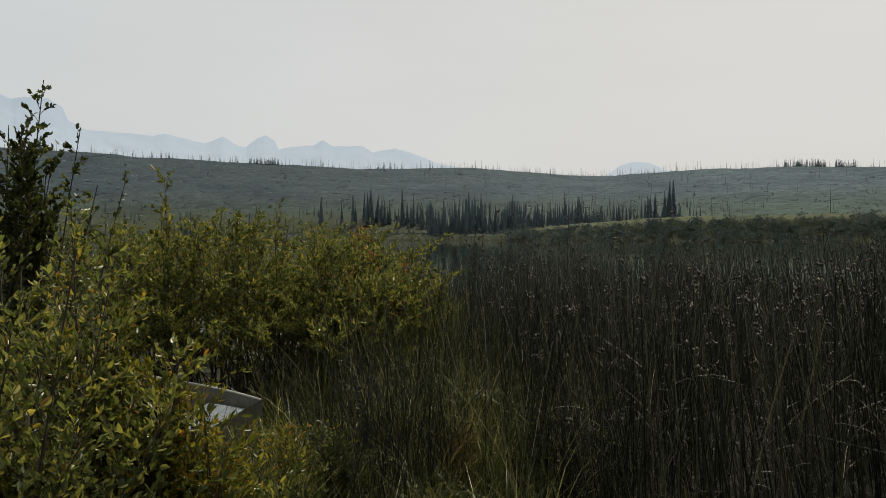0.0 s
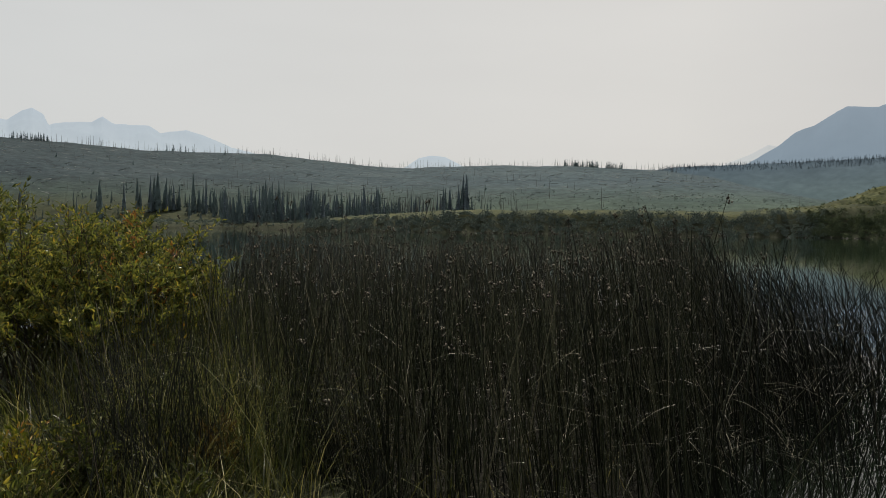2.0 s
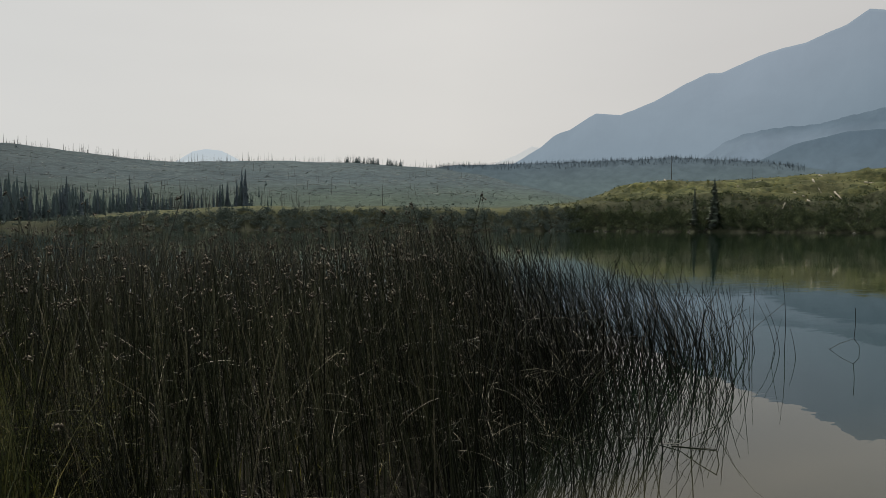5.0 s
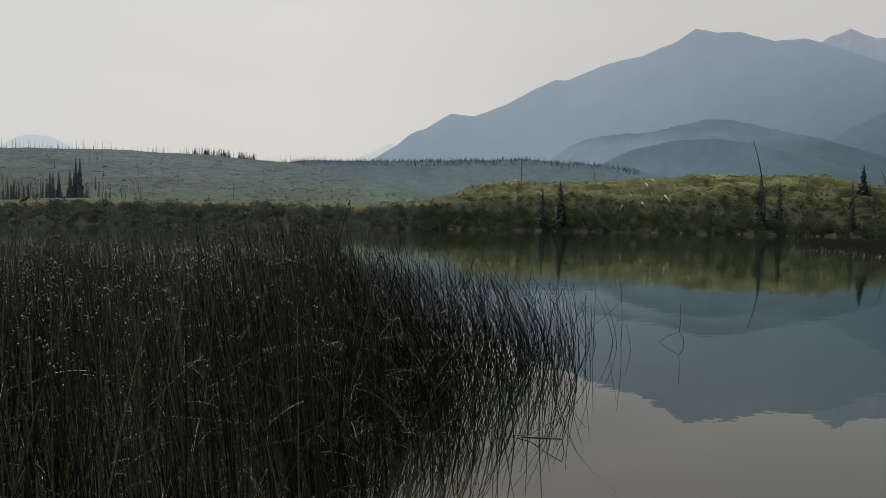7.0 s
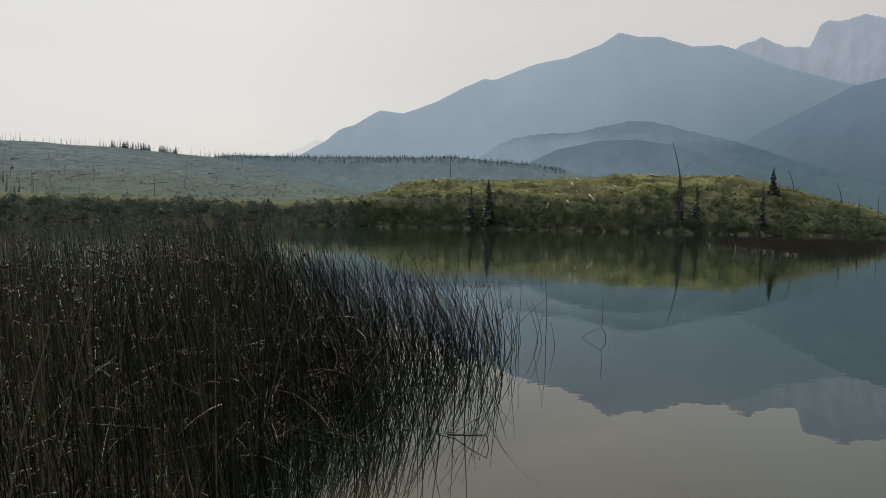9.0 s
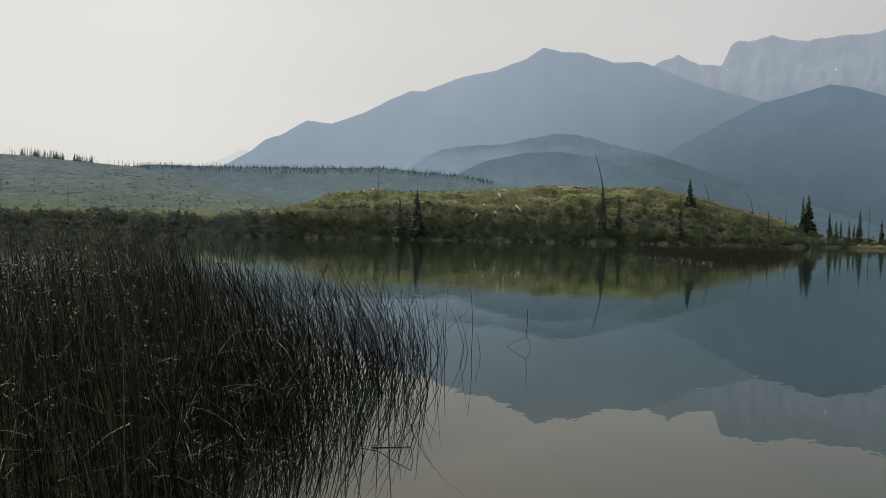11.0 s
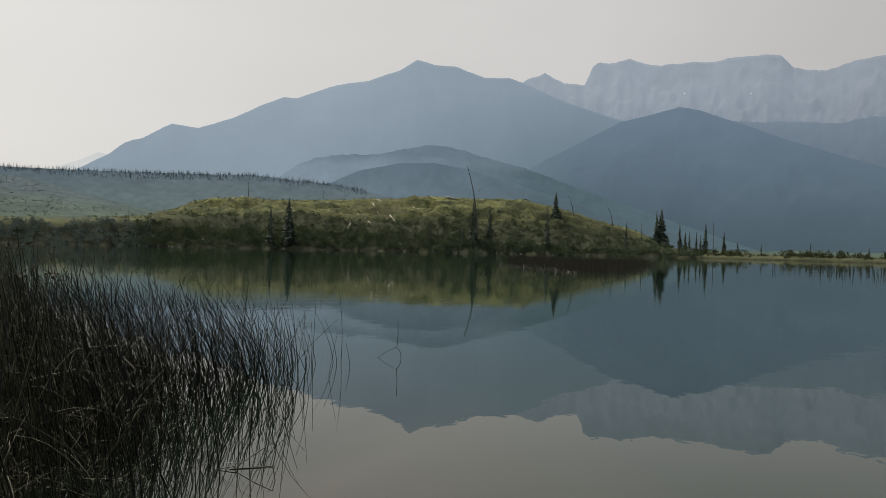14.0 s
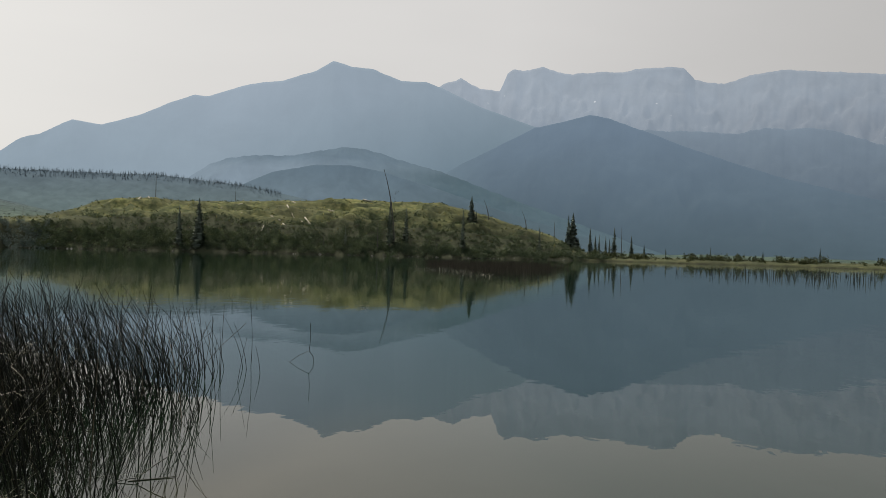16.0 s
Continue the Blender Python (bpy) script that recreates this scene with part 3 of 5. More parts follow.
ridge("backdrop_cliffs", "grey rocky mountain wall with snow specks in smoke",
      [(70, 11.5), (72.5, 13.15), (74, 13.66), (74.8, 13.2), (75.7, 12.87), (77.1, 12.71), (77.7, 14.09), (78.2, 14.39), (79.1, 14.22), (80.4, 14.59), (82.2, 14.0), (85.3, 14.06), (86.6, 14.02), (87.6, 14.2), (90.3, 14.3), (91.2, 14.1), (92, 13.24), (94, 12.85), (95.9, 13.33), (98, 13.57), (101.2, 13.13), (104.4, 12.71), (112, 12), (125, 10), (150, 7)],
      4400, 900, 20, backdrop("cliffs_haze_glow", (0.248, 0.292, 0.347), (0.155, 0.197, 0.25), 430, 900, (0.05, 0.052, 0.056), 0.085, 0.008, (1, 1, 0.3), True, shade=((0.14, 0.17, 0.21), 600, -1100)), 0.09, 0.22, 0.009, 5, cleft=0.3)
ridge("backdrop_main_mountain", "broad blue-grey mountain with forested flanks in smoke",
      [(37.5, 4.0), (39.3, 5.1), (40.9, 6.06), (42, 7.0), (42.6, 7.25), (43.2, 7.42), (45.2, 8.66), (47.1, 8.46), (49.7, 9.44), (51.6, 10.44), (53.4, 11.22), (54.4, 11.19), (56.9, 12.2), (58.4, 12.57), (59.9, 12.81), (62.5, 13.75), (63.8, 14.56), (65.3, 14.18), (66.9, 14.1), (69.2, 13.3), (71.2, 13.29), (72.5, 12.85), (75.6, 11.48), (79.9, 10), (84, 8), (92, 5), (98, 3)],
      3300, 650, 20, backdrop("main_mountain_haze_glow", (0.268, 0.322, 0.385), (0.203, 0.262, 0.317), 180, 720, (0.025, 0.031, 0.034), 0.05, shade=((0.1, 0.15, 0.19), 1750, 750)), 0.035, 0.04, 0.004, 6)
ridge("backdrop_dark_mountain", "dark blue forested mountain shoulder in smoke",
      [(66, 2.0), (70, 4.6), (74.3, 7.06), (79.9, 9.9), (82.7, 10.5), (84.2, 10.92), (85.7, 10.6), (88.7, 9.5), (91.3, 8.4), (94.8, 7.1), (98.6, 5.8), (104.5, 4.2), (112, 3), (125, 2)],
      2300, 400, 6, backdrop("dark_mountain_haze_glow", (0.122, 0.168, 0.225), (0.056, 0.086, 0.111), 20, 400, (0.014, 0.018, 0.019), 0.08, shade=((0.15, 0.21, 0.25), 500, 800)), 0.045, 0.15, 0.006, 7, 1.05)
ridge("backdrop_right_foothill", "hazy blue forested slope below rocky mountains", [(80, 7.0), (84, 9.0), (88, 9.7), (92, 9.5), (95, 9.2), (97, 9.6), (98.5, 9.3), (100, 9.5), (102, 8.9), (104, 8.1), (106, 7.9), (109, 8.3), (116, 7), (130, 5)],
      2900, 450, 6, backdrop("foothill_haze_glow", (0.15, 0.192, 0.243), (0.046, 0.07, 0.096), 20, 480, (0.02, 0.025, 0.028), 0.08), 0.14, 0.2, 0.005, 8, 1.1)
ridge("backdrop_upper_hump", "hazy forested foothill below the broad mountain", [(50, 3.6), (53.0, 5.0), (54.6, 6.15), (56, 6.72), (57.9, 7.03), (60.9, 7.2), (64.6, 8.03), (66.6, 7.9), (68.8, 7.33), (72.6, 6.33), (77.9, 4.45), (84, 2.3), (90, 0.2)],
      1780, 230, 10, backdrop("upper_hump_haze_glow", (0.12, 0.166, 0.212), (0.18, 0.232, 0.286), 188, 222, (0.02, 0.025, 0.025), 0.12, 0.012, shade=((0.062, 0.1, 0.125), 820, 480)), 0.09, 0.2, 0.008, 9, 0.8)
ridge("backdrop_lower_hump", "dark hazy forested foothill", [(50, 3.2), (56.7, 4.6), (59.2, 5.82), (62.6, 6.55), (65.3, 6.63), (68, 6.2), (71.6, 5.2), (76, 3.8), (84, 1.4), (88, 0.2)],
      1480, 200, 8, backdrop("lower_hump_haze_glow", (0.094, 0.135, 0.175), (0.125, 0.17, 0.205), 70, 168, (0.02, 0.025, 0.025), 0.14, 0.02, shade=((0.058, 0.09, 0.114), 660, 380)), 0.04, 0.15, 0.008, 10)
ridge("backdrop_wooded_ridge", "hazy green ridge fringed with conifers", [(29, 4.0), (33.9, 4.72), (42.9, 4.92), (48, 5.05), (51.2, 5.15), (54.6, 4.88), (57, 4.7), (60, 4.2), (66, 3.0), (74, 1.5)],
      1120, 200, 6, backdrop("wooded_ridge_haze_glow", (0.078, 0.105, 0.13), (0.088, 0.122, 0.126), 35, 95, (0.03, 0.038, 0.036), 0.22, 0.06, shade=((0.055, 0.083, 0.112), 800, 930)), 0.03, 0.15, 0.012, 11)


# ---- plants: generators ----
def tubes(base, way, height, lean, droop, r0, r1, rings=5, sides=3):
    """Tapered stems: base (n, 3), way (n, 2) the level direction that each leans to, lean and droop as shares of its height."""
    n = len(base)
    t = np.linspace(0, 1, rings)[None, :]
    out_ = height[:, None] * (lean[:, None] * t + droop[:, None] * t ** 2.2)
    up = height[:, None] * (t - 0.42 * np.minimum((lean + droop)[:, None], 1.25) ** 2 * t ** 2)
    c = np.empty((n, rings, 3))
    c[:, :, 0] = base[:, None, 0] + way[:, None, 0] * out_
    c[:, :, 1] = base[:, None, 1] + way[:, None, 1] * out_
    c[:, :, 2] = base[:, None, 2] + up
    rad = r0[:, None] + (r1 - r0)[:, None] * t
    v = np.empty((n, rings, sides, 3))
    for s in range(sides):
        a = 2 * math.pi * s / sides + 0.4
        v[:, :, s, 0] = c[:, :, 0] + rad * math.cos(a)
        v[:, :, s, 1] = c[:, :, 1] + rad * math.sin(a)
        v[:, :, s, 2] = c[:, :, 2]
    i = np.arange(n * rings * sides).reshape(n, rings, sides)
    k = np.roll(i, -1, axis=2)
    f = np.stack([i[:, :-1], k[:, :-1], k[:, 1:], i[:, 1:]], -1).reshape(-1, 4)
    return v.reshape(-1, 3), f, c[:, -1], c


def blades(base, way, height, lean, droop, width, rings=4):
    """Flat tapering grass blades."""
    n = len(base)
    t = np.linspace(0, 1, rings)[None, :]
    out_ = height[:, None] * (lean[:, None] * t + droop[:, None] * t ** 2.4)
    up = height[:, None] * (t - 0.45 * np.minimum((lean + droop)[:, None], 1.2) ** 2 * t ** 2)
    c = np.stack([base[:, None, 0] + way[:, None, 0] * out_, base[:, None, 1] + way[:, None, 1] * out_, base[:, None, 2] + up], -1)
    a = rng.uniform(0, 2 * math.pi, n)
    side = np.stack([np.cos(a), np.sin(a), 0 * a], -1)[:, None, :] * (width[:, None] * (1 - 0.92 * t ** 1.5))[:, :, None] * 0.5
    v = np.stack([c - side, c + side], 2)
    i = np.arange(n * rings * 2).reshape(n, rings, 2)
    f = np.stack([i[:, :-1, 0], i[:, :-1, 1], i[:, 1:, 1], i[:, 1:, 0]], -1).reshape(-1, 4)
    return v.reshape(-1, 3), f


def leaf_mesh(places, along, length, width):
    """Pointed oval leaves folded along the midrib: six corners, two quads."""
    n = len(places)
    along = along / np.maximum(np.linalg.norm(along, axis=1, keepdims=True), 1e-6)
    side = np.cross(along, rng.normal(size=(n, 3)))
    side /= np.maximum(np.linalg.norm(side, axis=1, keepdims=True), 1e-6)
    up = np.cross(side, along)
    L, Wd = length[:, None], width[:, None]
    fold = up * Wd * 0.2
    corner = lambda u, w, k: places + along * L * u + side * Wd * w + fold * k
    v = np.stack([places, corner(0.28, 0.42, 1), corner(0.66, 0.42, 1), places + along * L - up * L * 0.08, corner(0.66, -0.42, 1), corner(0.28, -0.42, 1)], 1)
    i = np.arange(n * 6).reshape(n, 6)
    f = np.concatenate([i[:, [0, 1, 2, 3]], i[:, [0, 3, 4, 5]]])
    return v.reshape(-1, 3), f


def lumps(places, size):
    """Small eight-sided grains."""
    n = len(places)
    d = np.array([[1, 0, 0], [-1, 0, 0], [0, 1, 0], [0, -1, 0], [0, 0, 1.25], [0, 0, -1.25]], float)
    v = places[:, None, :] + d[None] * size[:, None, None]
    t = np.array([[0, 2, 4], [2, 1, 4], [1, 3, 4], [3, 0, 4], [2, 0, 5], [1, 2, 5], [3, 1, 5], [0, 3, 5]])
    f = (np.arange(n) * 6)[:, None, None] + t[None]
    return v.reshape(-1, 3), f.reshape(-1, 3)


def ways(angle, spread, n):
    a = np.radians(angle) + rng.normal(0, np.radians(spread), n)
    return np.stack([np.cos(a), np.sin(a)], -1)


# ---- reed bed in the shallows ----

def reed_places(n, lo, hi):
    az = rng.uniform(lo, hi, n)
    a, b = curve(az, REED_EDGE_AZ), curve(az, REED_BACK_AZ)
    r = np.sqrt(a ** 2 + (b ** 2 - a ** 2) * rng.uniform(0, 1, n) ** np.interp(az, [34, 41, 50, 55], [0.95, 0.85, 0.78, 0.9]))
    x, y = polar(az, r)
    clump = fractal(x, y, 1.1, 2, 31)
    keep = rng.uniform(0, 1, n) < np.clip(np.where(az > 40, 0.75 + 1.7 * clump, 0.85 + 0.7 * clump), 0.1, 1.25) * np.interp(az, [-12, -4, -1, 2, 38, 42, 46, 50, 53, 55.5, 57.5], [0.1, 0.26, 0.55, 0.85, 0.92, 0.66, 0.40, 0.28, 0.24, 0.17, 0.02]) * np.where(az > 38, np.clip((r - a) / 2.5, 0.65, 1), 1.0)
    return az[keep], r[keep], x[keep], y[keep]


def sticks(base, direction, length, r0, r1, sag, rings=5, sides=3):
    """Straight or sagging stems that lie in any direction."""
    n = len(base)
    direction = direction / np.linalg.norm(direction, axis=1, keepdims=True)
    t = np.linspace(0, 1, rings)[None, :, None]
    c = base[:, None] + direction[:, None] * length[:, None, None] * t
    c[:, :, 2] -= (sag * length)[:, None] * t[:, :, 0] ** 2
    p = np.cross(direction, np.array([0.31, 0.47, 0.83]))
    p /= np.linalg.norm(p, axis=1, keepdims=True)
    q = np.cross(direction, p)
    rad = (r0[:, None] + (r1 - r0)[:, None] * t[:, :, 0])[:, :, None]
    v = np.stack([c + rad * (math.cos(2.1 * k) * p + math.sin(2.1 * k) * q)[:, None] for k in range(sides)], 2)
    i = np.arange(n * rings * sides).reshape(n, rings, sides)
    k = np.roll(i, -1, axis=2)
    return v.reshape(-1, 3), np.stack([i[:, :-1], k[:, :-1], k[:, 1:], i[:, 1:]], -1).reshape(-1, 4)


def build_reed_bed():
    az, r, x, y = reed_places(15500, -12, 58.5)
    n = len(az)
    short = np.clip((az - 34) / 8, 0, 1)
    top = curve(az, REED_TALL_AZ) * np.clip(rng.normal(0.93, 0.1, n), 0.55, 1.15) + 0.05 * fractal(x, y, 0.8, 2, 33)
    tall = rng.uniform(0, 1, n) < 0.12 * np.clip((44 - az) / 6, 0, 1)
    top += np.where(tall, rng.uniform(0.04, 0.3, n) * np.where(az > 12, 0.5, 1.0), 0)
    gangly = (az > -5) & (az < 8) & (r < 10) & (rng.uniform(0, 1, n) < 0.09)
    top += np.where(gangly, rng.uniform(0.1, 0.5, n), 0)
    tall |= gangly
    low = ~tall & (rng.uniform(0, 1, n) < 0.4)
    top *= np.where(low, rng.uniform(0.45, 0.95, n), 1.0)
    lean = np.abs(rng.normal(0.07, 0.07, n) + np.clip((16 - az) / 10, 0, 1) * rng.normal(0.02, 0.11, n)) + np.clip((az - 12) / 30, 0, 1) * rng.uniform(0.0, 0.17, n)
    lean += np.where(low, np.abs(rng.normal(0, 0.12, n)), 0)
    droop = np.abs(rng.normal(0.02, 0.04, n)) + short * rng.uniform(0.0, 0.36, n)
    lean += np.where(gangly, rng.uniform(0.0, 0.16, n), 0)
    h = (top + 0.25) * (1 + 0.42 * np.minimum(lean + droop, 1) ** 2)
    way = np.where((np.clip((az - 5) / 30, 0, 0.93) > rng.uniform(0, 1, n))[:, None], ways(142, 52, n), np.where((rng.uniform(0, 1, n) < 0.4)[:, None], ways(10, 70, n), ways(150, 80, n)))
    base = np.stack([x, y, np.full(n, -0.25)], -1)
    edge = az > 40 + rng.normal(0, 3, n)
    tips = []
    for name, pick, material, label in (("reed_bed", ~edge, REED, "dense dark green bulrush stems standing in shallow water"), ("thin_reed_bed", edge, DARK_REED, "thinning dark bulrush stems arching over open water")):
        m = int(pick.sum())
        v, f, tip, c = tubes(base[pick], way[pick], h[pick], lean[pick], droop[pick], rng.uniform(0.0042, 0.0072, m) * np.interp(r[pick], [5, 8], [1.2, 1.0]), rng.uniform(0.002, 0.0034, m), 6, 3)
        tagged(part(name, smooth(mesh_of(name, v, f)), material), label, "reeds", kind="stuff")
        tips.append((c, tall[pick], az[pick]))
    c, tall, az = (np.concatenate(q) for q in zip(*tips))
    headed = (az < 38 + rng.normal(0, 2, len(az))) & (az > -1 + rng.normal(0, 2, len(az))) & (rng.uniform(0, 1, len(az)) < np.where(tall, 0.97, 0.55))
    at = c[headed]
    neck = at[:, 4] * 0.05 + at[:, 5] * 0.95
    m = len(neck)
    drop = ways(150, 70, m)
    grow_ = rng.uniform(0.6, 1.25, m)
    pieces = []
    for k in range(7):
        off = np.stack([drop[:, 0] * 0.0055 * k, drop[:, 1] * 0.0055 * k, rng.uniform(-0.012, 0.012, m) - 0.002 * k], -1) + rng.normal(0, 0.006, (m, 3))
        pieces.append(lumps(neck + off * grow_[:, None], rng.uniform(0.005, 0.0095, m) * grow_))
    v, f = joined(pieces)
    tagged(part("reed_seed_heads", mesh_of("reed_seed_heads", v, f), SEED), "small brown drooping seed heads on bulrush stems", "seed heads", kind="stuff")
    # broken dry stems lying across the standing ones
    az, r, x, y = reed_places(16000, -11, 47)
    n = len(az)
    a = rng.uniform(0, 2 * math.pi, n)
    tilt = np.radians(rng.normal(18, 26, n))
    direction = np.stack([np.cos(a) * np.cos(tilt), np.sin(a) * np.cos(tilt), np.sin(tilt)], -1)
    z = curve(az, REED_TALL_AZ) * 0.72 * rng.uniform(0, 1, n) ** 1.5 + 0.02
    v, f = sticks(np.stack([x, y, z], -1), direction, rng.uniform(0.08, 0.5, n), rng.uniform(0.001, 0.0022, n), np.full(n, 0.0008), rng.uniform(0, 0.6, n))
    tagged(part("fallen_reeds", smooth(mesh_of("fallen_reeds", v, f)), STRAW), "pale dry bulrush stems bent over in the bed", "reeds", kind="stuff")
    # stems snapped half-way, their upper ends hanging
    az, r, x, y = reed_places(6500, -3, 45)
    n = len(az)
    v, f, tip, c = tubes(np.stack([x, y, np.full(n, -0.2)], -1), ways(150, 110, n), rng.uniform(0.4, 1.1, n), rng.uniform(0.1, 0.75, n), rng.uniform(0.0, 0.8, n), rng.uniform(0.0024, 0.0044, n), np.full(n, 0.0016), 7, 3)
    tagged(part("bent_reeds", smooth(mesh_of("bent_reeds", v, f)), REED), "bent green bulrush stems leaning through the bed", "reeds", kind="stuff")


def lone_reed(x, y, h, off, bow, thick=0.006, material=DARK_REED):
    """One stem at the edge of the bed, its tip swept by off metres, its middle bowed the other way."""
    t = np.linspace(0, 1, 12)
    side = off * t ** 1.8 - bow * np.sin(math.pi * np.clip(t * 1.15 - 0.15, 0, 1))
    a = math.radians(111.8)
    c = np.stack([side * math.cos(a), side * math.sin(a), -0.3 + (h + 0.3) * t], -1)
    k = np.arange(5) * 2 * math.pi / 5
    ring = np.stack([np.cos(k), np.sin(k), 0 * k], -1)
    v = c[:, None] + ring[None] * (thick * (1 - 0.62 * t))[:, None, None]
    i = np.arange(60).reshape(12, 5)
    j = np.roll(i, -1, axis=1)
    ob = part("reed", smooth(mesh_of("reed", v.reshape(-1, 3), np.stack([i[:-1], j[:-1], j[1:], i[1:]], -1).reshape(-1, 4))), material)
    ob.location = (x, y, 0)
    return tagged(ob, "single dark bulrush stem curving over open water", "reed", "reeds at the edge of the bed")


def bent_reed(corners, label, thick):
    """A broken stem that follows a few corners."""
    at = np.array(corners, float) - np.array(corners[0], float)
    pieces = []
    for a, b in zip(at, at[1:]):
        d = (b - a) / np.linalg.norm(b - a)
        p = np.cross(d, [0.3, 0.5, 0.81])
        p /= np.linalg.norm(p)
        q = np.cross(d, p)
        ring = np.array([thick * (math.cos(t) * p + math.sin(t) * q) for t in np.arange(5) * 2 * math.pi / 5])
        k = np.arange(5)
        pieces.append((np.concatenate([a - d * 0.003 + ring, b + d * 0.003 + ring]), np.stack([k, (k + 1) % 5, (k + 1) % 5 + 5, k + 5], -1)))
    me = mesh_of("broken_reed", *joined(pieces))
    ob = part("broken_reed", smooth(me), DARK_REED)
    ob.location = corners[0]
    tagged(ob, label, "reed", "reeds at the edge of the bed")


# ---- willow shrubs on the shore ----
def shrub(name, label, az, r, height, width, stems_n, twigs_n, leaves_n, leaf, leaf_width, material, seed, reach=0.75, category="shrub", lean_to=None, bare=0.22):
    """A shrub of many stems from one base: branchwork and foliage are its parts."""
    global rng
    keep, rng = rng, np.random.default_rng(seed)
    x, y = (float(q) for q in polar(az, r))
    z = float(ground_at(x, y)) - 0.03
    n = stems_n
    base = np.stack([rng.normal(0, 0.10 * width, n), rng.normal(0, 0.10 * width, n), np.zeros(n)], -1)
    a = rng.uniform(0, 2 * math.pi, n)
    if lean_to is not None:
        a = np.radians(lean_to) + rng.normal(0, 0.45, n)
    way = np.stack([np.cos(a), np.sin(a)], -1)
    spread = np.sqrt(rng.uniform(0, 1, n)) * width * 0.58
    h = height * np.sqrt(np.clip(1 - (spread / (0.72 * width)) ** 2, 0.15, 1)) * rng.uniform(0.8, 1.03, n)
    v1, f1, tip, c = tubes(base, way, h, spread / h * 0.6, spread / h * 0.4, rng.uniform(0.006, 0.011, n), np.full(n, 0.002), 7, 4)
    # twigs leave the stems above their lower quarter
    m = n * twigs_n
    who = np.repeat(np.arange(n), twigs_n)
    s = rng.uniform(bare, 0.98, m) * 6
    k = np.minimum(s.astype(int), 5)
    u = (s - k)[:, None]
    root = c[who, k] * (1 - u) + c[who, k + 1] * u
    a = rng.uniform(0, 2 * math.pi, m)
    tl = rng.uniform(0.12, 0.34, m) * reach
    v2, f2, tip2, c2 = tubes(root, np.stack([np.cos(a), np.sin(a)], -1), tl, rng.uniform(0.3, 0.9, m), rng.uniform(0, 0.3, m), np.full(m, 0.0022), np.full(m, 0.001), 4, 3)
    thing = new(name)
    thing.location = (x, y, z)
    tagged(thing, label, category, "shrubs on the shore")
    v, f = joined([(v1, f1), (v2, f2)])
    part("branchwork", smooth(mesh_of("branchwork", v, f)), TWIG, thing, "thin grey-brown stems")
    q = m * leaves_n
    who = np.repeat(np.arange(m), leaves_n)
    s = rng.uniform(0.1, 1.0, q) * 3
    k = np.minimum(s.astype(int), 2)
    u = (s - k)[:, None]
    at = c2[who, k] * (1 - u) + c2[who, k + 1] * u
    along = (c2[who, 3] - c2[who, 0])
    along = along / np.linalg.norm(along, axis=1, keepdims=True) + rng.normal(0, 0.55, (q, 3)) + np.array([0, 0, 0.15])
    L = leaf * rng.uniform(0.6, 1.2, q)
    v, f = leaf_mesh(at, along, L, L * leaf_width)
    part("foliage", mesh_of("foliage", v, f), material, thing, "small leaves turning yellow")
    rng = keep
    return thing


# ---- conifers, snags and logs ----
def spruce_parts(height, width, tiers, arms, seed, ragged=0.25, bare=0.08, core=0.45):
    """Trunk and drooping boughs of a narrow spruce; boughs are fans of tapering sprays."""
    g = np.random.default_rng(seed)
    trunk = tubes(np.zeros((1, 3)), np.array([[1.0, 0]]), np.array([height]), np.array([g.normal(0, 0.01)]), np.array([0.0]), np.array([0.011 * height]), np.array([0.02]), 5, 6)
    vs, fs, k = [], [], 0
    for t in np.linspace(bare, 0.99, tiers):
        for arm in range(arms):
            a = g.uniform(0, 2 * math.pi)
            reach_ = width * 0.5 * (1 - t) ** 0.8 * g.uniform(1 - 2 * ragged, 1 + ragged) + 0.02 * height * (1 - t) + 0.05
            if g.uniform() < ragged * 0.4:
                continue
            z = height * (t + g.normal(0, 0.02) * (1 - t))
            d, s = np.array([math.cos(a), math.sin(a), 0]), np.array([-math.sin(a), math.cos(a), 0])
            dip = reach_ * g.uniform(0.15, 0.55)
            w = reach_ * g.uniform(0.22, 0.38) + 0.04
            p = np.array([0, 0, z])
            pts = [p + d * 0.02, p + d * reach_ * 0.55 + s * w - [0, 0, dip * 0.45], p + d * reach_ - [0, 0, dip * 0.75],
                   p + d * reach_ * 0.55 - s * w - [0, 0, dip * 0.45], p + d * reach_ * 0.6 - [0, 0, dip * 0.4 + w * 0.9]]
            vs.extend(pts)
            fs += [[k, k + 1, k + 2, k + 3], [k, k + 1, k + 4, k + 3]]
            k += 5
    # the dense inner boughs: a ragged narrow cone
    rows, sides = 14, 9
    t = np.linspace(bare, 1.0, rows)[:, None]
    a = np.arange(sides)[None] * 2 * math.pi / sides + g.uniform(0, 0.5, (rows, sides))
    rad = (core * width * 0.5 * (1 - t) ** 0.85 + 0.02) * g.uniform(0.65, 1.3, (rows, sides))
    z = height * t + g.normal(0, 0.012, (rows, sides)) * height * (1 - t)
    cone = np.stack([rad * np.cos(a), rad * np.sin(a), z], -1).reshape(-1, 3)
    i = np.arange(rows * sides).reshape(rows, sides)
    j = np.roll(i, -1, axis=1)
    return (trunk[0], trunk[1]), joined([(np.array(vs), np.array(fs)), (cone, np.stack([i[:-1], j[:-1], j[1:], i[1:]], -1).reshape(-1, 4))])


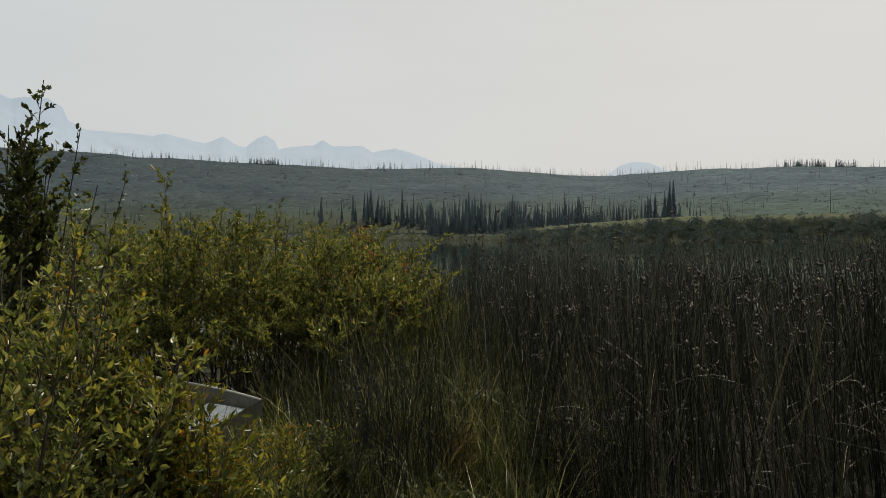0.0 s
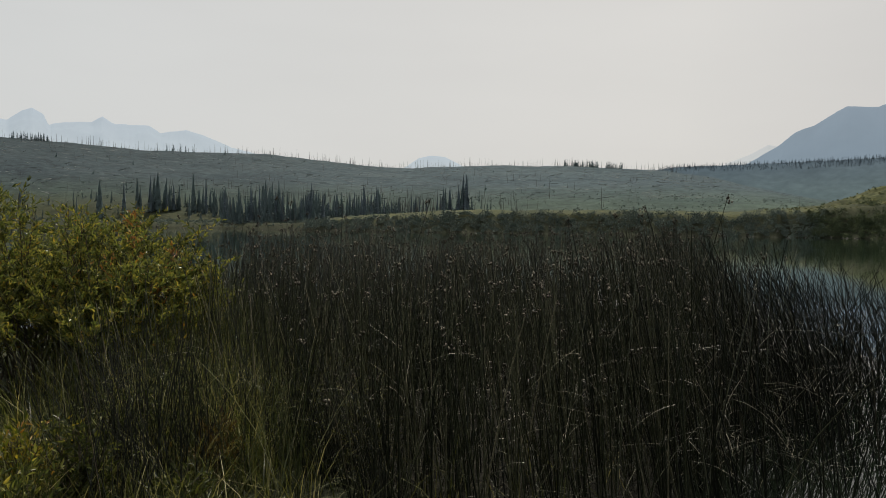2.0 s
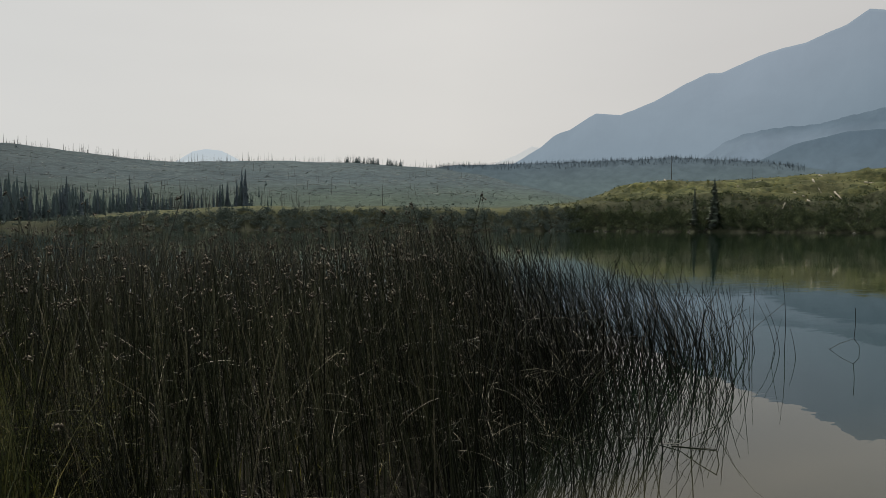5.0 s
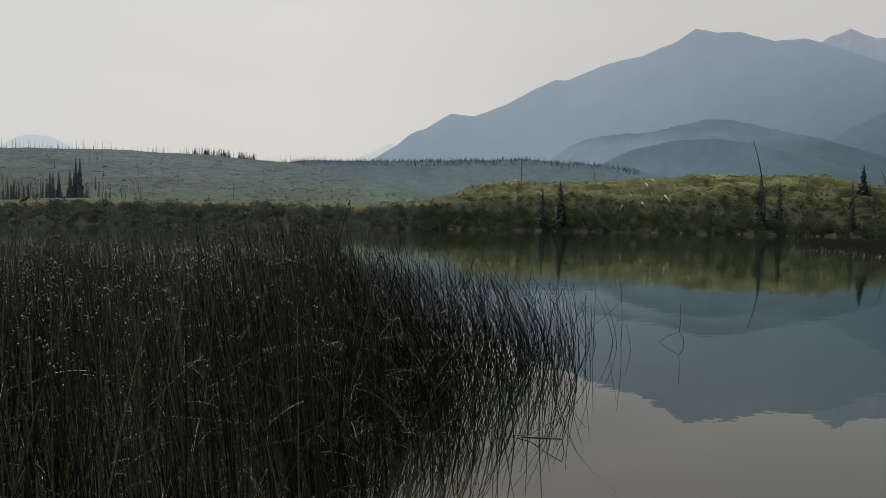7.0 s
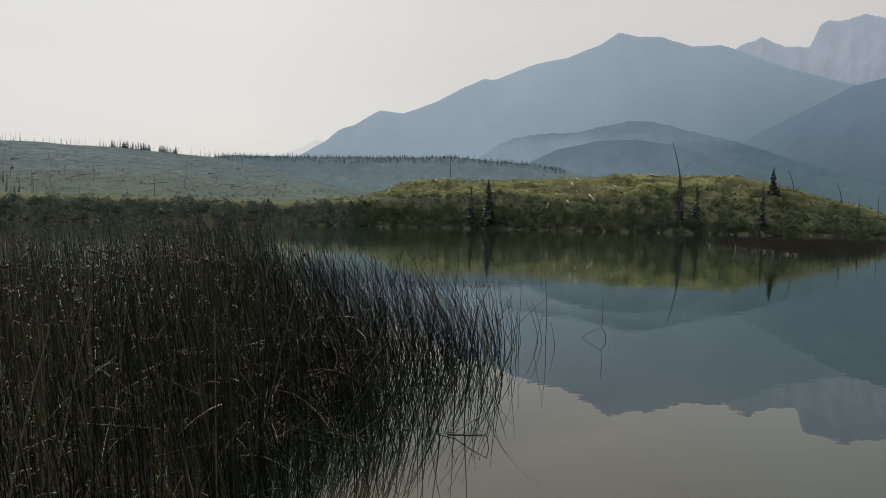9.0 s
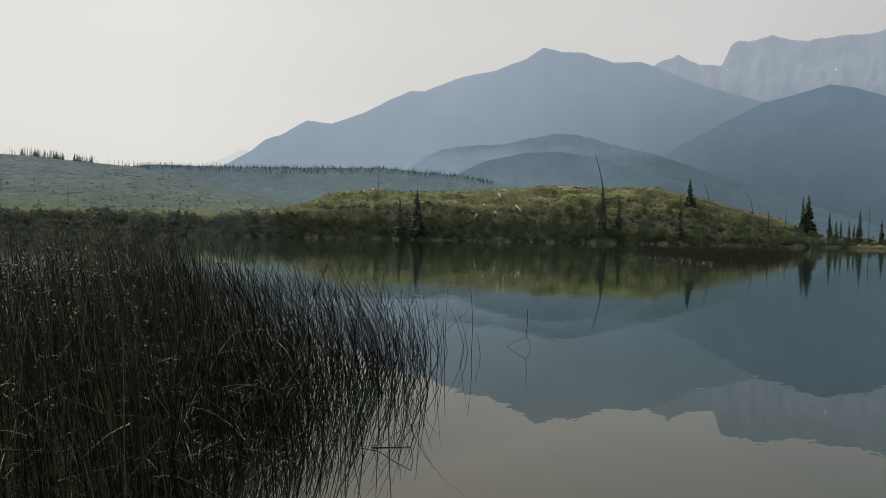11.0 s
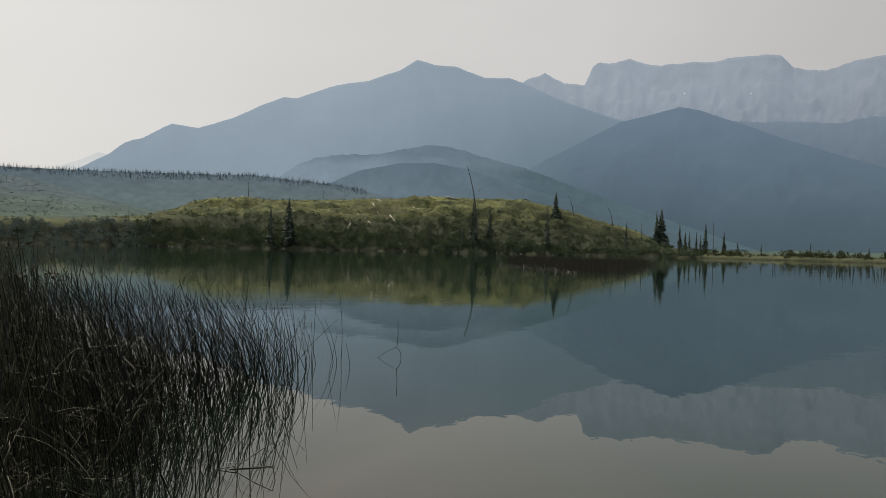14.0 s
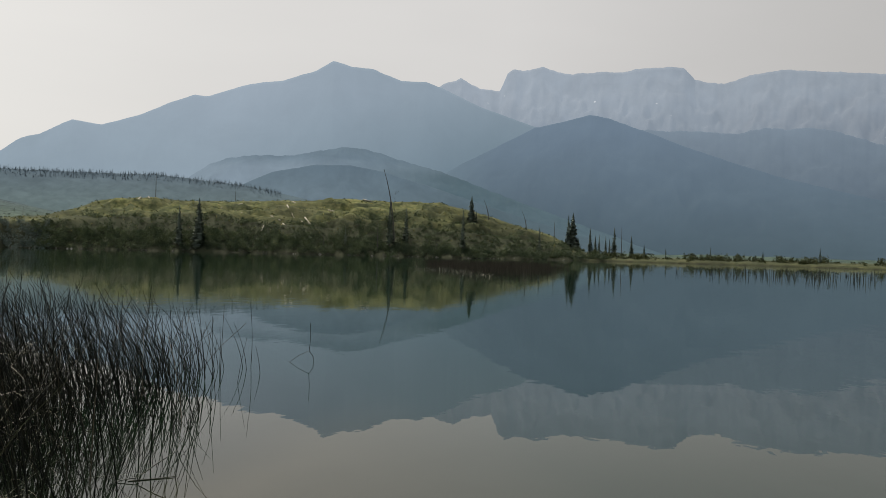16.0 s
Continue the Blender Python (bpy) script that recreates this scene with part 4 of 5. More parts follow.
def make_spruce(seed, height, width, tiers, arms, needles, label, ragged=0.25, bare=0.08, core=0.45):
    t, b = spruce_parts(height, width, tiers, arms, seed, ragged, bare, core)
    thing = new("spruce_tree")
    tagged(thing, label, "tree")
    part("trunk", smooth(mesh_of("trunk", *t)), DEADWOOD, thing)
    part("crown", mesh_of("crown", *b), needles, thing)
    return thing


def make_snag(seed, height, label, stubs=14, bow=0.0):
    g = np.random.default_rng(seed)
    n = stubs
    pole = tubes(np.zeros((1, 3)), np.array([[-0.37, 0.93]]), np.array([height]), np.array([g.normal(0, 0.015)]), np.array([bow]), np.array([0.014 * height + 0.06]), np.array([0.05]), 8, 6)
    thing = new("dead_tree")
    tagged(thing, label, "tree")
    trunk = part("trunk", smooth(mesh_of("trunk", pole[0], pole[1])), DEADWOOD, thing)
    arm = tubes(np.zeros((1, 3)), np.array([[1.0, 0]]), np.array([0.07 * height]), np.array([0.8]), np.array([0.1]), np.array([0.035]), np.array([0.012]), 4, 4)
    arm = mesh_of("branch", arm[0], arm[1])
    for k in range(n):
        b = part("branch", arm, DEADWOOD, trunk)
        b.matrix_basis = Matrix.LocRotScale((0, 0, g.uniform(0.15, 0.8) * height), Euler((0, 0, g.uniform(0, 6.28))), [g.uniform(0.4, 1.2)] * 3)
    return thing


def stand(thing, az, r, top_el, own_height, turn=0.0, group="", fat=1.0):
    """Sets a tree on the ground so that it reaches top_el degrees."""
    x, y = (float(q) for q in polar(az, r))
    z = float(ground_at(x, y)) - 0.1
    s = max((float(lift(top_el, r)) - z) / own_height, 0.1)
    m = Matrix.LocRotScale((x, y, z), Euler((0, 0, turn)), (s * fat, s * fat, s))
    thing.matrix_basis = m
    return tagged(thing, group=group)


def stand_copy(thing, az, r, top_el, own_height, turn, group, fat=1.0):
    return stand(copy_thing(thing, Matrix.Identity(4)), az, r, top_el, own_height, turn, group, fat)


def needle_stuff(name, label, places, heights, widths, tiers, material, seed):
    """Many far conifers in one object: stacked ragged skirts round a thin stem."""
    g = np.random.default_rng(seed)
    n = len(places)
    pieces = []
    for t in np.linspace(0.06, 0.9, tiers):
        for arm in range(4):
            a = g.uniform(0, 6.28, n)
            rr = widths * 0.5 * (1 - t) ** 0.85 * g.uniform(0.55, 1.25, n) + 0.06
            d = np.stack([np.cos(a), np.sin(a), 0 * a], -1)
            s = np.stack([-np.sin(a), np.cos(a), 0 * a], -1)
            top = places + np.stack([0 * a, 0 * a, heights * np.minimum(t + 0.14, 1.0)], -1)
            low = places + np.stack([0 * a, 0 * a, heights * t], -1)
            v = np.stack([top, low + d * rr[:, None] + s * rr[:, None] * 0.5, low + d * rr[:, None] * 0.5 - np.array([0, 0, 0.15]), low + d * rr[:, None] - s * rr[:, None] * 0.5], 1)
            i = np.arange(n * 4).reshape(n, 4)
            pieces.append((v.reshape(-1, 3), i))
    stem = tubes(places, np.tile([[1.0, 0.0]], (n, 1)), heights, np.zeros(n), np.zeros(n), 0.012 * heights + 0.02, np.full(n, 0.03), 3, 3)
    pieces.append((stem[0], stem[1]))
    v, f = joined(pieces)
    tagged(part(name, mesh_of(name, v, f), material), label, "trees", kind="stuff")


def pole_stuff(name, label, places, heights, thick, material):
    n = len(places)
    v, f, tip, c = tubes(places, ways(0, 180, n), heights, np.abs(rng.normal(0, 0.03, n)), np.zeros(n), thick, thick * 0.35, 3, 3)
    tagged(part(name, mesh_of(name, v, f), material), label, "dead trees", kind="stuff")


def tuft_stuff(name, label, places, size, leaves, leaf, material, flat=0.75):
    """Low shrubs in one object: each a loose heap of leafy sprays with an uneven outline."""
    n = len(places)
    who = np.repeat(np.arange(n), leaves)
    q = len(who)
    d = rng.normal(size=(q, 3))
    d /= np.linalg.norm(d, axis=1, keepdims=True)
    d *= rng.uniform(0.35, 1.05, (q, 1)) * size[who][:, None]
    d[:, 2] = np.abs(d[:, 2]) * flat * 1.6
    at = places[who] + d
    along = d + rng.normal(0, 0.5, (q, 3)) * size[who][:, None] + np.array([0, 0, 0.3])
    L = leaf * rng.uniform(0.6, 1.3, q) * (0.6 + 0.4 * size[who])
    v, f = leaf_mesh(at, along, L, L * rng.uniform(0.4, 0.7, q))
    return tagged(part(name, mesh_of(name, v, f), material), label, "shrubs", kind="stuff")


def scatter(n, az_lo, az_hi, off_lo, off_hi, power=1.0, sink=0.05):
    """Places on the far shore, off metres behind its waterline."""
    az = rng.uniform(az_lo, az_hi, n)
    r = curve(az, FAR_SHORE) + off_lo + (off_hi - off_lo) * rng.uniform(0, 1, n) ** power
    x, y = polar(az, r)
    return np.stack([x, y, ground_at(x, y) - sink], -1), az, r


def spots(n, az_lo, az_hi, r_lo, r_hi, sink=0.1):
    az, r = rng.uniform(az_lo, az_hi, n), rng.uniform(r_lo, r_hi, n)
    x, y = polar(az, r)
    return np.stack([x, y, ground_at(x, y) - sink], -1)


# ---- shore in front: shrubs, boat, sedges, reeds ----
YOUNG = "yellow-green willow shrub with small narrow leaves"
for k, (az, r, h, w) in enumerate([(-27.5, 8.6, 1.85, 2.0), (-23.5, 8.2, 1.82, 2.0), (-19.5, 7.7, 1.9, 1.9), (-15.5, 7.3, 1.84, 1.8), (-11.5, 7.2, 1.68, 1.7), (-9.5, 7.3, 1.62, 1.6), (-7.0, 7.1, 1.46, 1.3), (-31.5, 8.4, 1.85, 2.0), (-36, 7.5, 1.9, 1.8), (-21.5, 9.4, 1.9, 1.9), (-13.5, 8.8, 1.8, 1.8), (-9.0, 6.4, 1.3, 1.0), (-5.4, 7.4, 1.3, 0.8)]):
    shrub("willow_shrub", YOUNG, az, r, h, w, 48, 16, 18, 0.05, 0.3, WILLOW, 100 + k, bare=0.5)
for k, (az, r, h, w) in enumerate([(-33.5, 3.3, 1.62, 0.9), (-30.0, 3.6, 1.42, 0.65), (-26.8, 3.5, 0.95, 0.4), (-31.0, 2.7, 0.75, 0.6), (-36.5, 3.0, 1.6, 0.9), (-25.5, 3.0, 0.5, 0.4)]):
    shrub("birch_shrub", "low leafy shrub with broad green and gold leaves", az, r, h, w, 26, 14, 13, 0.037, 0.45, (WILLOW, GOLD_LEAF, GOLD_LEAF, WILLOW_DARK, WILLOW, WILLOW_DARK)[k], 200 + k, bare=(0.5, 0.4, 0.22, 0.22, 0.5, 0.22)[k])
shrub("willow_shrub", "low leafy willow sprouts beside the boat", -22.6, 3.6, 0.55, 0.4, 14, 9, 9, 0.05, 0.4, GOLD_LEAF, 321)
SPROUT = "slender leafy willow sprouts beside the boat"
for k, (az, r, h, w) in enumerate([(-24.6, 3.5, 0.95, 0.3), (-18.8, 3.7, 0.36, 0.4), (-23.3, 3.4, 0.86, 0.26), (-20.6, 3.2, 0.36, 0.5), (-16.2, 4.4, 0.45, 0.4)]):
    shrub("willow_sprouts", SPROUT, az, r, h, w, 13, 9, 10, 0.045, 0.32, (GOLD_LEAF, WILLOW)[k % 2], 330 + k)
for k, (az, r, h, w) in enumerate([(-13.0, 4.0, 0.55, 0.35), (-16.5, 3.5, 0.35, 0.3), (-3.5, 4.4, 0.4, 0.3), (-6.5, 3.7, 0.3, 0.3), (-9.5, 4.8, 0.5, 0.3)]):
    shrub("withered_herb", "withering herb with brown and olive leaves", az, r, h, w, 16, 9, 8, 0.04, 0.35, (WILLOW_DARK, WILLOW_DARK, BROWN_LEAF)[k % 3], 350 + k, 0.6, "herb")
shrub("willow_sapling", "tall dark-leaved sapling rising over the bushes", -34.8, 4.4, 2.3, 0.7, 13, 30, 18, 0.03, 0.62, WILLOW_DARK, 300, 0.5, lean_to=10, bare=0.45)
shrub("willow_sapling", "thin bare-stemmed sapling shoot with few dark leaves", -33.6, 4.4, 2.5, 0.9, 5, 20, 7, 0.03, 0.62, WILLOW_DARK, 308, 0.3, lean_to=0, bare=0.6)
shrub("willow_sapling", "thin dark-leaved willow shoot above the bushes", -23.2, 7.2, 2.7, 0.12, 4, 34, 12, 0.055, 0.4, WILLOW, 301, 0.7)
shrub("red_shrub", "small shrub with orange-red autumn leaves", -8.4, 12.7, 2.12, 0.2, 4, 22, 10, 0.055, 0.5, RED_LEAF, 302, 0.6, bare=0.8)
shrub("red_shrub", "low shrub with reddish orange leaves", -8.2, 6.6, 1.62, 0.6, 9, 10, 7, 0.045, 0.4, RED_LEAF, 303, 0.5, bare=0.55)
build_reed_bed()


def build_sedges():
    n = 36000
    az, r = rng.uniform(-36, 30, n), 2.2 + 4.3 * rng.uniform(0, 1, n) ** 0.8
    keep = r < curve(az, REED_EDGE_AZ) + 1.2
    az, r = az[keep], r[keep]
    x, y = polar(az, r)
    keep = rng.uniform(0, 1, len(az)) < np.clip(0.55 + 1.1 * fractal(x, y, 1.6, 3, 41), 0.06, 1) * np.clip(1.15 - (az + 5) / 9, 0.05, 1)
    x, y, az = x[keep], y[keep], az[keep]
    n = len(x)
    base = np.stack([x, y, np.maximum(ground_at(x, y), -0.1) - 0.03], -1)
    tall = np.clip(0.5 + 0.9 * fractal(x, y, 1.1, 2, 44), 0.15, 1)
    v, f = blades(base, ways(120, 100, n), rng.uniform(0.12, 0.42, n) + 0.3 * tall * rng.uniform(0, 1, n), np.abs(rng.normal(0.12, 0.16, n)), np.abs(rng.normal(0.45, 0.4, n)), rng.uniform(0.005, 0.012, n))
    tagged(part("sedge_grass", mesh_of("sedge_grass", v, f), SEDGE), "tangled green and straw sedge blades along the shore", "grass", kind="stuff")
    # dark rush stems standing in the grass
    n = 1500
    az, r = rng.uniform(-15, 10, n), rng.uniform(3.3, 5.2, n)
    x, y = polar(az, r)
    keep = rng.uniform(0, 1, n) < np.clip(0.5 + 1.4 * fractal(x, y, 1.0, 2, 45), 0, 1) * np.clip((az + 16) / 8, 0.1, 1)
    x, y = x[keep], y[keep]
    n = len(x)
    v, f, tip, c = tubes(np.stack([x, y, np.maximum(ground_at(x, y), 0) - 0.05], -1), ways(140, 80, n), rng.uniform(0.4, 1.05, n), np.abs(rng.normal(0.12, 0.14, n)), np.abs(rng.normal(0.06, 0.14, n)), rng.uniform(0.003, 0.0055, n), np.full(n, 0.0015), 5, 3)
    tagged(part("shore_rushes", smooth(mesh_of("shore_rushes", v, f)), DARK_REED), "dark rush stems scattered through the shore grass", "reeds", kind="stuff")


build_sedges()


def build_tall_sedge():
    n = 11000
    az, r = rng.uniform(-17, 1, n), rng.uniform(4.2, 7.2, n)
    x, y = polar(az, r)
    keep = rng.uniform(0, 1, n) < np.clip(0.5 + 1.6 * fractal(x, y, 1.3, 2, 43), 0.05, 1) * np.where(az < -9.5, np.where(r < 5.6, 0.05, 0.22), 1.0)
    x, y, r = x[keep], y[keep], r[keep]
    n = len(x)
    base = np.stack([x, y, np.maximum(ground_at(x, y), 0) - 0.03], -1)
    v, f = blades(base, ways(130, 110, n), rng.uniform(0.25, 0.7, n) + 0.08 * (r - 4.2), np.abs(rng.normal(0.14, 0.15, n)), np.abs(rng.normal(0.4, 0.4, n)), rng.uniform(0.005, 0.011, n), 6)
    tagged(part("tall_sedge", mesh_of("tall_sedge", v, f), TALL_SEDGE), "upright green and yellow sedge beside the bushes", "grass", kind="stuff")
    # dark green rushes crowd the same ground
    n = 3300
    az, r = rng.uniform(-16, 3, n), rng.uniform(4.0, 7.4, n)
    x, y = polar(az, r)
    keep = rng.uniform(0, 1, n) < np.clip(0.6 + 1.2 * fractal(x, y, 0.9, 2, 47), 0.1, 1) * np.clip((az + 15) / 4, 0, 1) * np.where((az < -9) & (r < 5.2), 0.3, 1.0)
    x, y, r = x[keep], y[keep], r[keep]
    n = len(x)
    v, f, tip, c = tubes(np.stack([x, y, np.maximum(ground_at(x, y), 0) - 0.05], -1), ways(120, 110, n), rng.uniform(0.55, 1.0, n) + 0.14 * (r - 4.0) * rng.uniform(0.3, 1, n), np.abs(rng.normal(0.1, 0.16, n)), np.abs(rng.normal(0.05, 0.14, n)), rng.uniform(0.003, 0.005, n), np.full(n, 0.0014), 5, 3)
    tagged(part("green_rushes", smooth(mesh_of("green_rushes", v, f)), RUSH), "dark green rushes crowded between bushes and reed bed", "reeds", kind="stuff")
    # dry stems and bent leaves lying through both
    n = 4200
    az, r = rng.uniform(-11, 10, n), rng.uniform(4.4, 6.8, n)
    x, y = polar(az, r)
    a, tilt = rng.uniform(0, 2 * math.pi, n), np.radians(rng.normal(22, 24, n))
    direction = np.stack([np.cos(a) * np.cos(tilt), np.sin(a) * np.cos(tilt), np.sin(tilt)], -1)
    z = np.maximum(ground_at(x, y), 0) + 0.6 * rng.uniform(0, 1, n) ** 1.3
    v, f = sticks(np.stack([x, y, z], -1), direction, rng.uniform(0.1, 0.3, n), rng.uniform(0.001, 0.002, n), np.full(n, 0.0008), rng.uniform(0, 0.4, n))
    tagged(part("dry_stalks", smooth(mesh_of("dry_stalks", v, f)), TALL_SEDGE), "dry pale stalks fallen through the shore grass", "grass", kind="stuff")


build_tall_sedge()
for x, y, h, off, bow in [(10.07, 5.81, 1.08, 0.04, 0.07), (9.93, 5.83, 0.79, 0.33, 0.05), (9.82, 5.71, 0.69, 0.21, 0.06), (9.62, 5.36, 0.39, 0.08, 0.03), (9.66, 5.97, 0.66, 0.25, 0.03), (9.75, 6.14, 0.63, 0.21, 0.04),
                          (9.97, 6.30, 0.59, 0.0, 0.04), (9.87, 6.48, 0.54, 0.20, 0.0), (10.05, 6.72, 0.41, 0.03, 0.02), (9.94, 6.91, 0.93, 0.20, 0.04), (10.20, 7.05, 0.91, 0.09, 0.05), (9.52, 6.03, 0.63, 0.27, 0.03), (9.45, 6.2, 0.7, 0.18, 0.05), (9.3, 6.1, 0.6, 0.24, 0.02), (9.2, 6.3, 0.75, 0.2, 0.04), (9.6, 6.5, 0.8, 0.25, 0.02)]:
    lone_reed(x, y, h, off, bow * 0.4)
bent_reed([(10.85, 5.16, -0.2), (10.85, 5.15, 0.0), (10.84, 5.15, 0.09), (10.825, 5.215, 0.18), (10.83, 5.20, 0.40), (10.825, 5.205, 0.62)], "single bulrush stem standing alone in open water", 0.0042)
bent_reed([(10.822, 5.22, 0.18), (10.76, 5.375, 0.10), (10.695, 5.54, -0.03)], "bent bulrush stem dipping into open water", 0.0034)
bent_reed([(5.0, 3.8, 0.006), (5.08, 3.66, 0.03), (5.17, 3.56, 0.12), (5.27, 3.46, 0.20), (5.275, 3.44, 0.11), (5.27, 3.46, 0.006), (5.17, 3.57, 0.004), (5.05, 3.72, 0.004)], "broken bulrush stem folded flat on the water", 0.0042)


def build_boat():
    """An open skiff pulled up among the shrubs: hull shell, rims, transom, two seats."""
    thing = new("rowing_boat")
    L, B, H = 3.0, 1.15, 0.42
    n, m = 25, 15
    u = np.linspace(0, 1, n)
    half = 0.5 * B * np.clip(1.0 - np.abs(1.7 * u - 0.62) ** 3.0, 0.02, 1) ** 0.8

    def shell(inset, floor):
        V = []
        for i in range(n):
            for j in range(m):
                a = math.pi * (j / (m - 1) - 0.5)
                w = max(half[i] - inset, 0.004)
                V.append((L * (u[i] - 0.5), w * math.copysign(abs(math.sin(a)) ** 0.55, a), floor + (H + 0.10 * u[i] ** 2 - floor) * (1 - math.cos(a) ** 0.7)))
        i = np.arange(n * m).reshape(n, m)
        return np.array(V), np.stack([i[:-1, :-1], i[1:, :-1], i[1:, 1:], i[:-1, 1:]], -1).reshape(-1, 4)
    v1, f1 = shell(0.0, 0.0)
    v2, f2 = shell(0.02, 0.03)
    hull_m, hn, hl, hb = shader("scuffed_grey_boat_paint")
    hl.new(ramp(hn, hl, noise_node(hn, hl, 9, 5), [(0.35, (0.10, 0.095, 0.08)), (0.7, (0.19, 0.185, 0.165))]), hb.inputs["Base Color"])
    hb.inputs["Roughness"].default_value = 0.5
    rim_m, rn, rl, rb_ = shader("pale_worn_rim")
    rl.new(ramp(rn, rl, noise_node(rn, rl, 20, 4), [(0.3, (0.12, 0.12, 0.105)), (0.7, (0.24, 0.24, 0.215))]), rb_.inputs["Base Color"])
    v, f = joined([(v1, f1), (v2, f2[:, ::-1])])
    hull = part("hull", smooth(mesh_of("hull", v, f)), hull_m, thing)
    for side in (0, m - 1):
        edge = v1.reshape(n, m, 3)[:, side]
        ring = np.stack([edge + o for o in ((0, -0.013, -0.01), (0, 0.013, -0.01), (0, 0.013, 0.012), (0, -0.013, 0.012))], 1)
        i = np.arange(n * 4).reshape(n, 4)
        k = np.roll(i, -1, axis=1)
        part("rim", mesh_of("rim", ring.reshape(-1, 3), np.stack([i[:-1], k[:-1], k[1:], i[1:]], -1).reshape(-1, 4)), rim_m, hull, "pale worn rim")
    stern = v1.reshape(n, m, 3)[0]
    board = np.concatenate([stern + [0.012, 0, 0], stern + [-0.012, 0, 0]])
    part("transom", mesh_of("transom", board, [np.arange(m)[None, ::-1].copy(), np.arange(m, 2 * m)[None, :]]), hull_m, thing)
    for at in (-0.75, 0.25):
        bm = bmesh.new()
        bmesh.ops.create_cube(bm, size=1, matrix=Matrix.LocRotScale((at, 0, 0.27), None, (0.24, 0.98, 0.03)))
        bmesh.ops.bevel(bm, geom=bm.edges[:], offset=0.006, segments=1, affect="EDGES")
        me = bpy.data.meshes.new("seat")
        bm.to_mesh(me)
        bm.free()
        part("seat", me, rim_m, thing, "pale bench seat")
    # pale blue-grey board across the stern, just under the rim
    bm = bmesh.new()
    bmesh.ops.create_cube(bm, size=1, matrix=Matrix.LocRotScale((-1.26, 0, 0.335), None, (0.44, 0.92, 0.03)))
    bmesh.ops.bevel(bm, geom=bm.edges[:], offset=0.008, segments=1, affect="EDGES")
    me = bpy.data.meshes.new("stern_board")
    bm.to_mesh(me)
    bm.free()
    deck_m, dn, dl, db = shader("pale_blue_board")
    dl.new(ramp(dn, dl, noise_node(dn, dl, 14, 5), [(0.35, (0.12, 0.145, 0.16)), (0.7, (0.24, 0.275, 0.295))]), db.inputs["Base Color"])
    db.inputs["Roughness"].default_value = 0.35
    part("stern_board", me, deck_m, thing, "pale blue-grey board across the stern")
    thing.matrix_basis = pose(-2.9, 5.3, 0.22, -6, -3, 160)
    tagged(thing, "small grey open boat pulled up among the bushes", "boat")


build_boat()

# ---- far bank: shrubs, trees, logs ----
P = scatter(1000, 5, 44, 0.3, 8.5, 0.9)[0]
tuft_stuff("low_bank_shrubs", "willow thicket along the low far bank, tinted with painted haze", P, 0.5 + 1.0 * rng.uniform(0, 1, len(P)) ** 1.5, 56, 0.34, HAZE_TINTED_LEAF)
P = np.concatenate([scatter(760, 43, 68, 0.3, 9.5, 0.9)[0], scatter(260, 68, 86, 0.3, 5.5, 0.9)[0], scatter(330, 46, 68, 5, 20, 1.6)[0], scatter(460, 66, 84, 3, 30, 1.4)[0]])
tuft_stuff("bank_shrubs", "grey-green willow thicket at the foot of the knoll", P, 0.5 + 1.3 * rng.uniform(0, 1, len(P)) ** 1.6, 70, 0.34, BANK_LEAF)
P, az_, r_ = scatter(300, 40, 82, 10, 50)
tuft_stuff("meadow_shrubs", "scattered small dark shrubs on the grassy knoll", P, rng.uniform(0.2, 0.6, len(P)), 12, 0.4, BANK_LEAF)
P, az_, r_ = scatter(1100, 40, 84, 8, 52)
tuft_stuff("meadow_tufts", "tufts of dry and green grass on the knoll", P, rng.uniform(0.12, 0.3, len(P)), 6, 0.5, SEDGE)
P, az_, r_ = scatter(150, 85, 111, 3, 14)
tuft_stuff("spit_grass", "low sedge and scrub on the far grassy spit", P, rng.uniform(0.25, 0.6, len(P)), 22, 0.4, SPIT_LEAF)
P = np.concatenate([scatter(count, lo, hi, 5, 12)[0] for lo, hi, count in [(84.0, 87.2, 26), (87.2, 89.2, 16), (91.4, 94.7, 26), (95.1, 96.0, 8), (96.2, 97.2, 7), (97.8, 100.4, 26), (100.6, 101.3, 4), (103, 110, 12)]])
tuft_stuff("spit_shrubs", "dark green willow bushes in clumps on the far spit", P, rng.uniform(0.5, 1.25, len(P)), 60, 0.45, SPIT_LEAF, 1.1)
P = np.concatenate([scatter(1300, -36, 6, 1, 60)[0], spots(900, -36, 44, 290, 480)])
tuft_stuff("valley_shrubs", "scattered scrub on the valley floor", P, 0.35 + 0.9 * rng.uniform(0, 1, len(P)) ** 2, 20, 0.5, HAZE_TINTED_LEAF)

P, az_, r_ = scatter(330, -12, 88, -0.6, 1.2, 1.0, 0.02)
n = len(P)
P[:, 2] = np.maximum(P[:, 2], 0.02)
v, f = lumps(P, 0.10 + 0.28 * rng.uniform(0, 1, n) ** 2.5)
v = v.reshape(n, 6, 3)
v = P[:, None] + (v - P[:, None]) * rng.uniform(0.6, 1.5, (n, 6, 3)) * np.array([1.3, 1.3, 0.6])
tagged(part("shore_rocks", mesh_of("shore_rocks", v.reshape(-1, 3), f), ROCK), "pale grey stones along the far waterline", "rocks", kind="stuff")

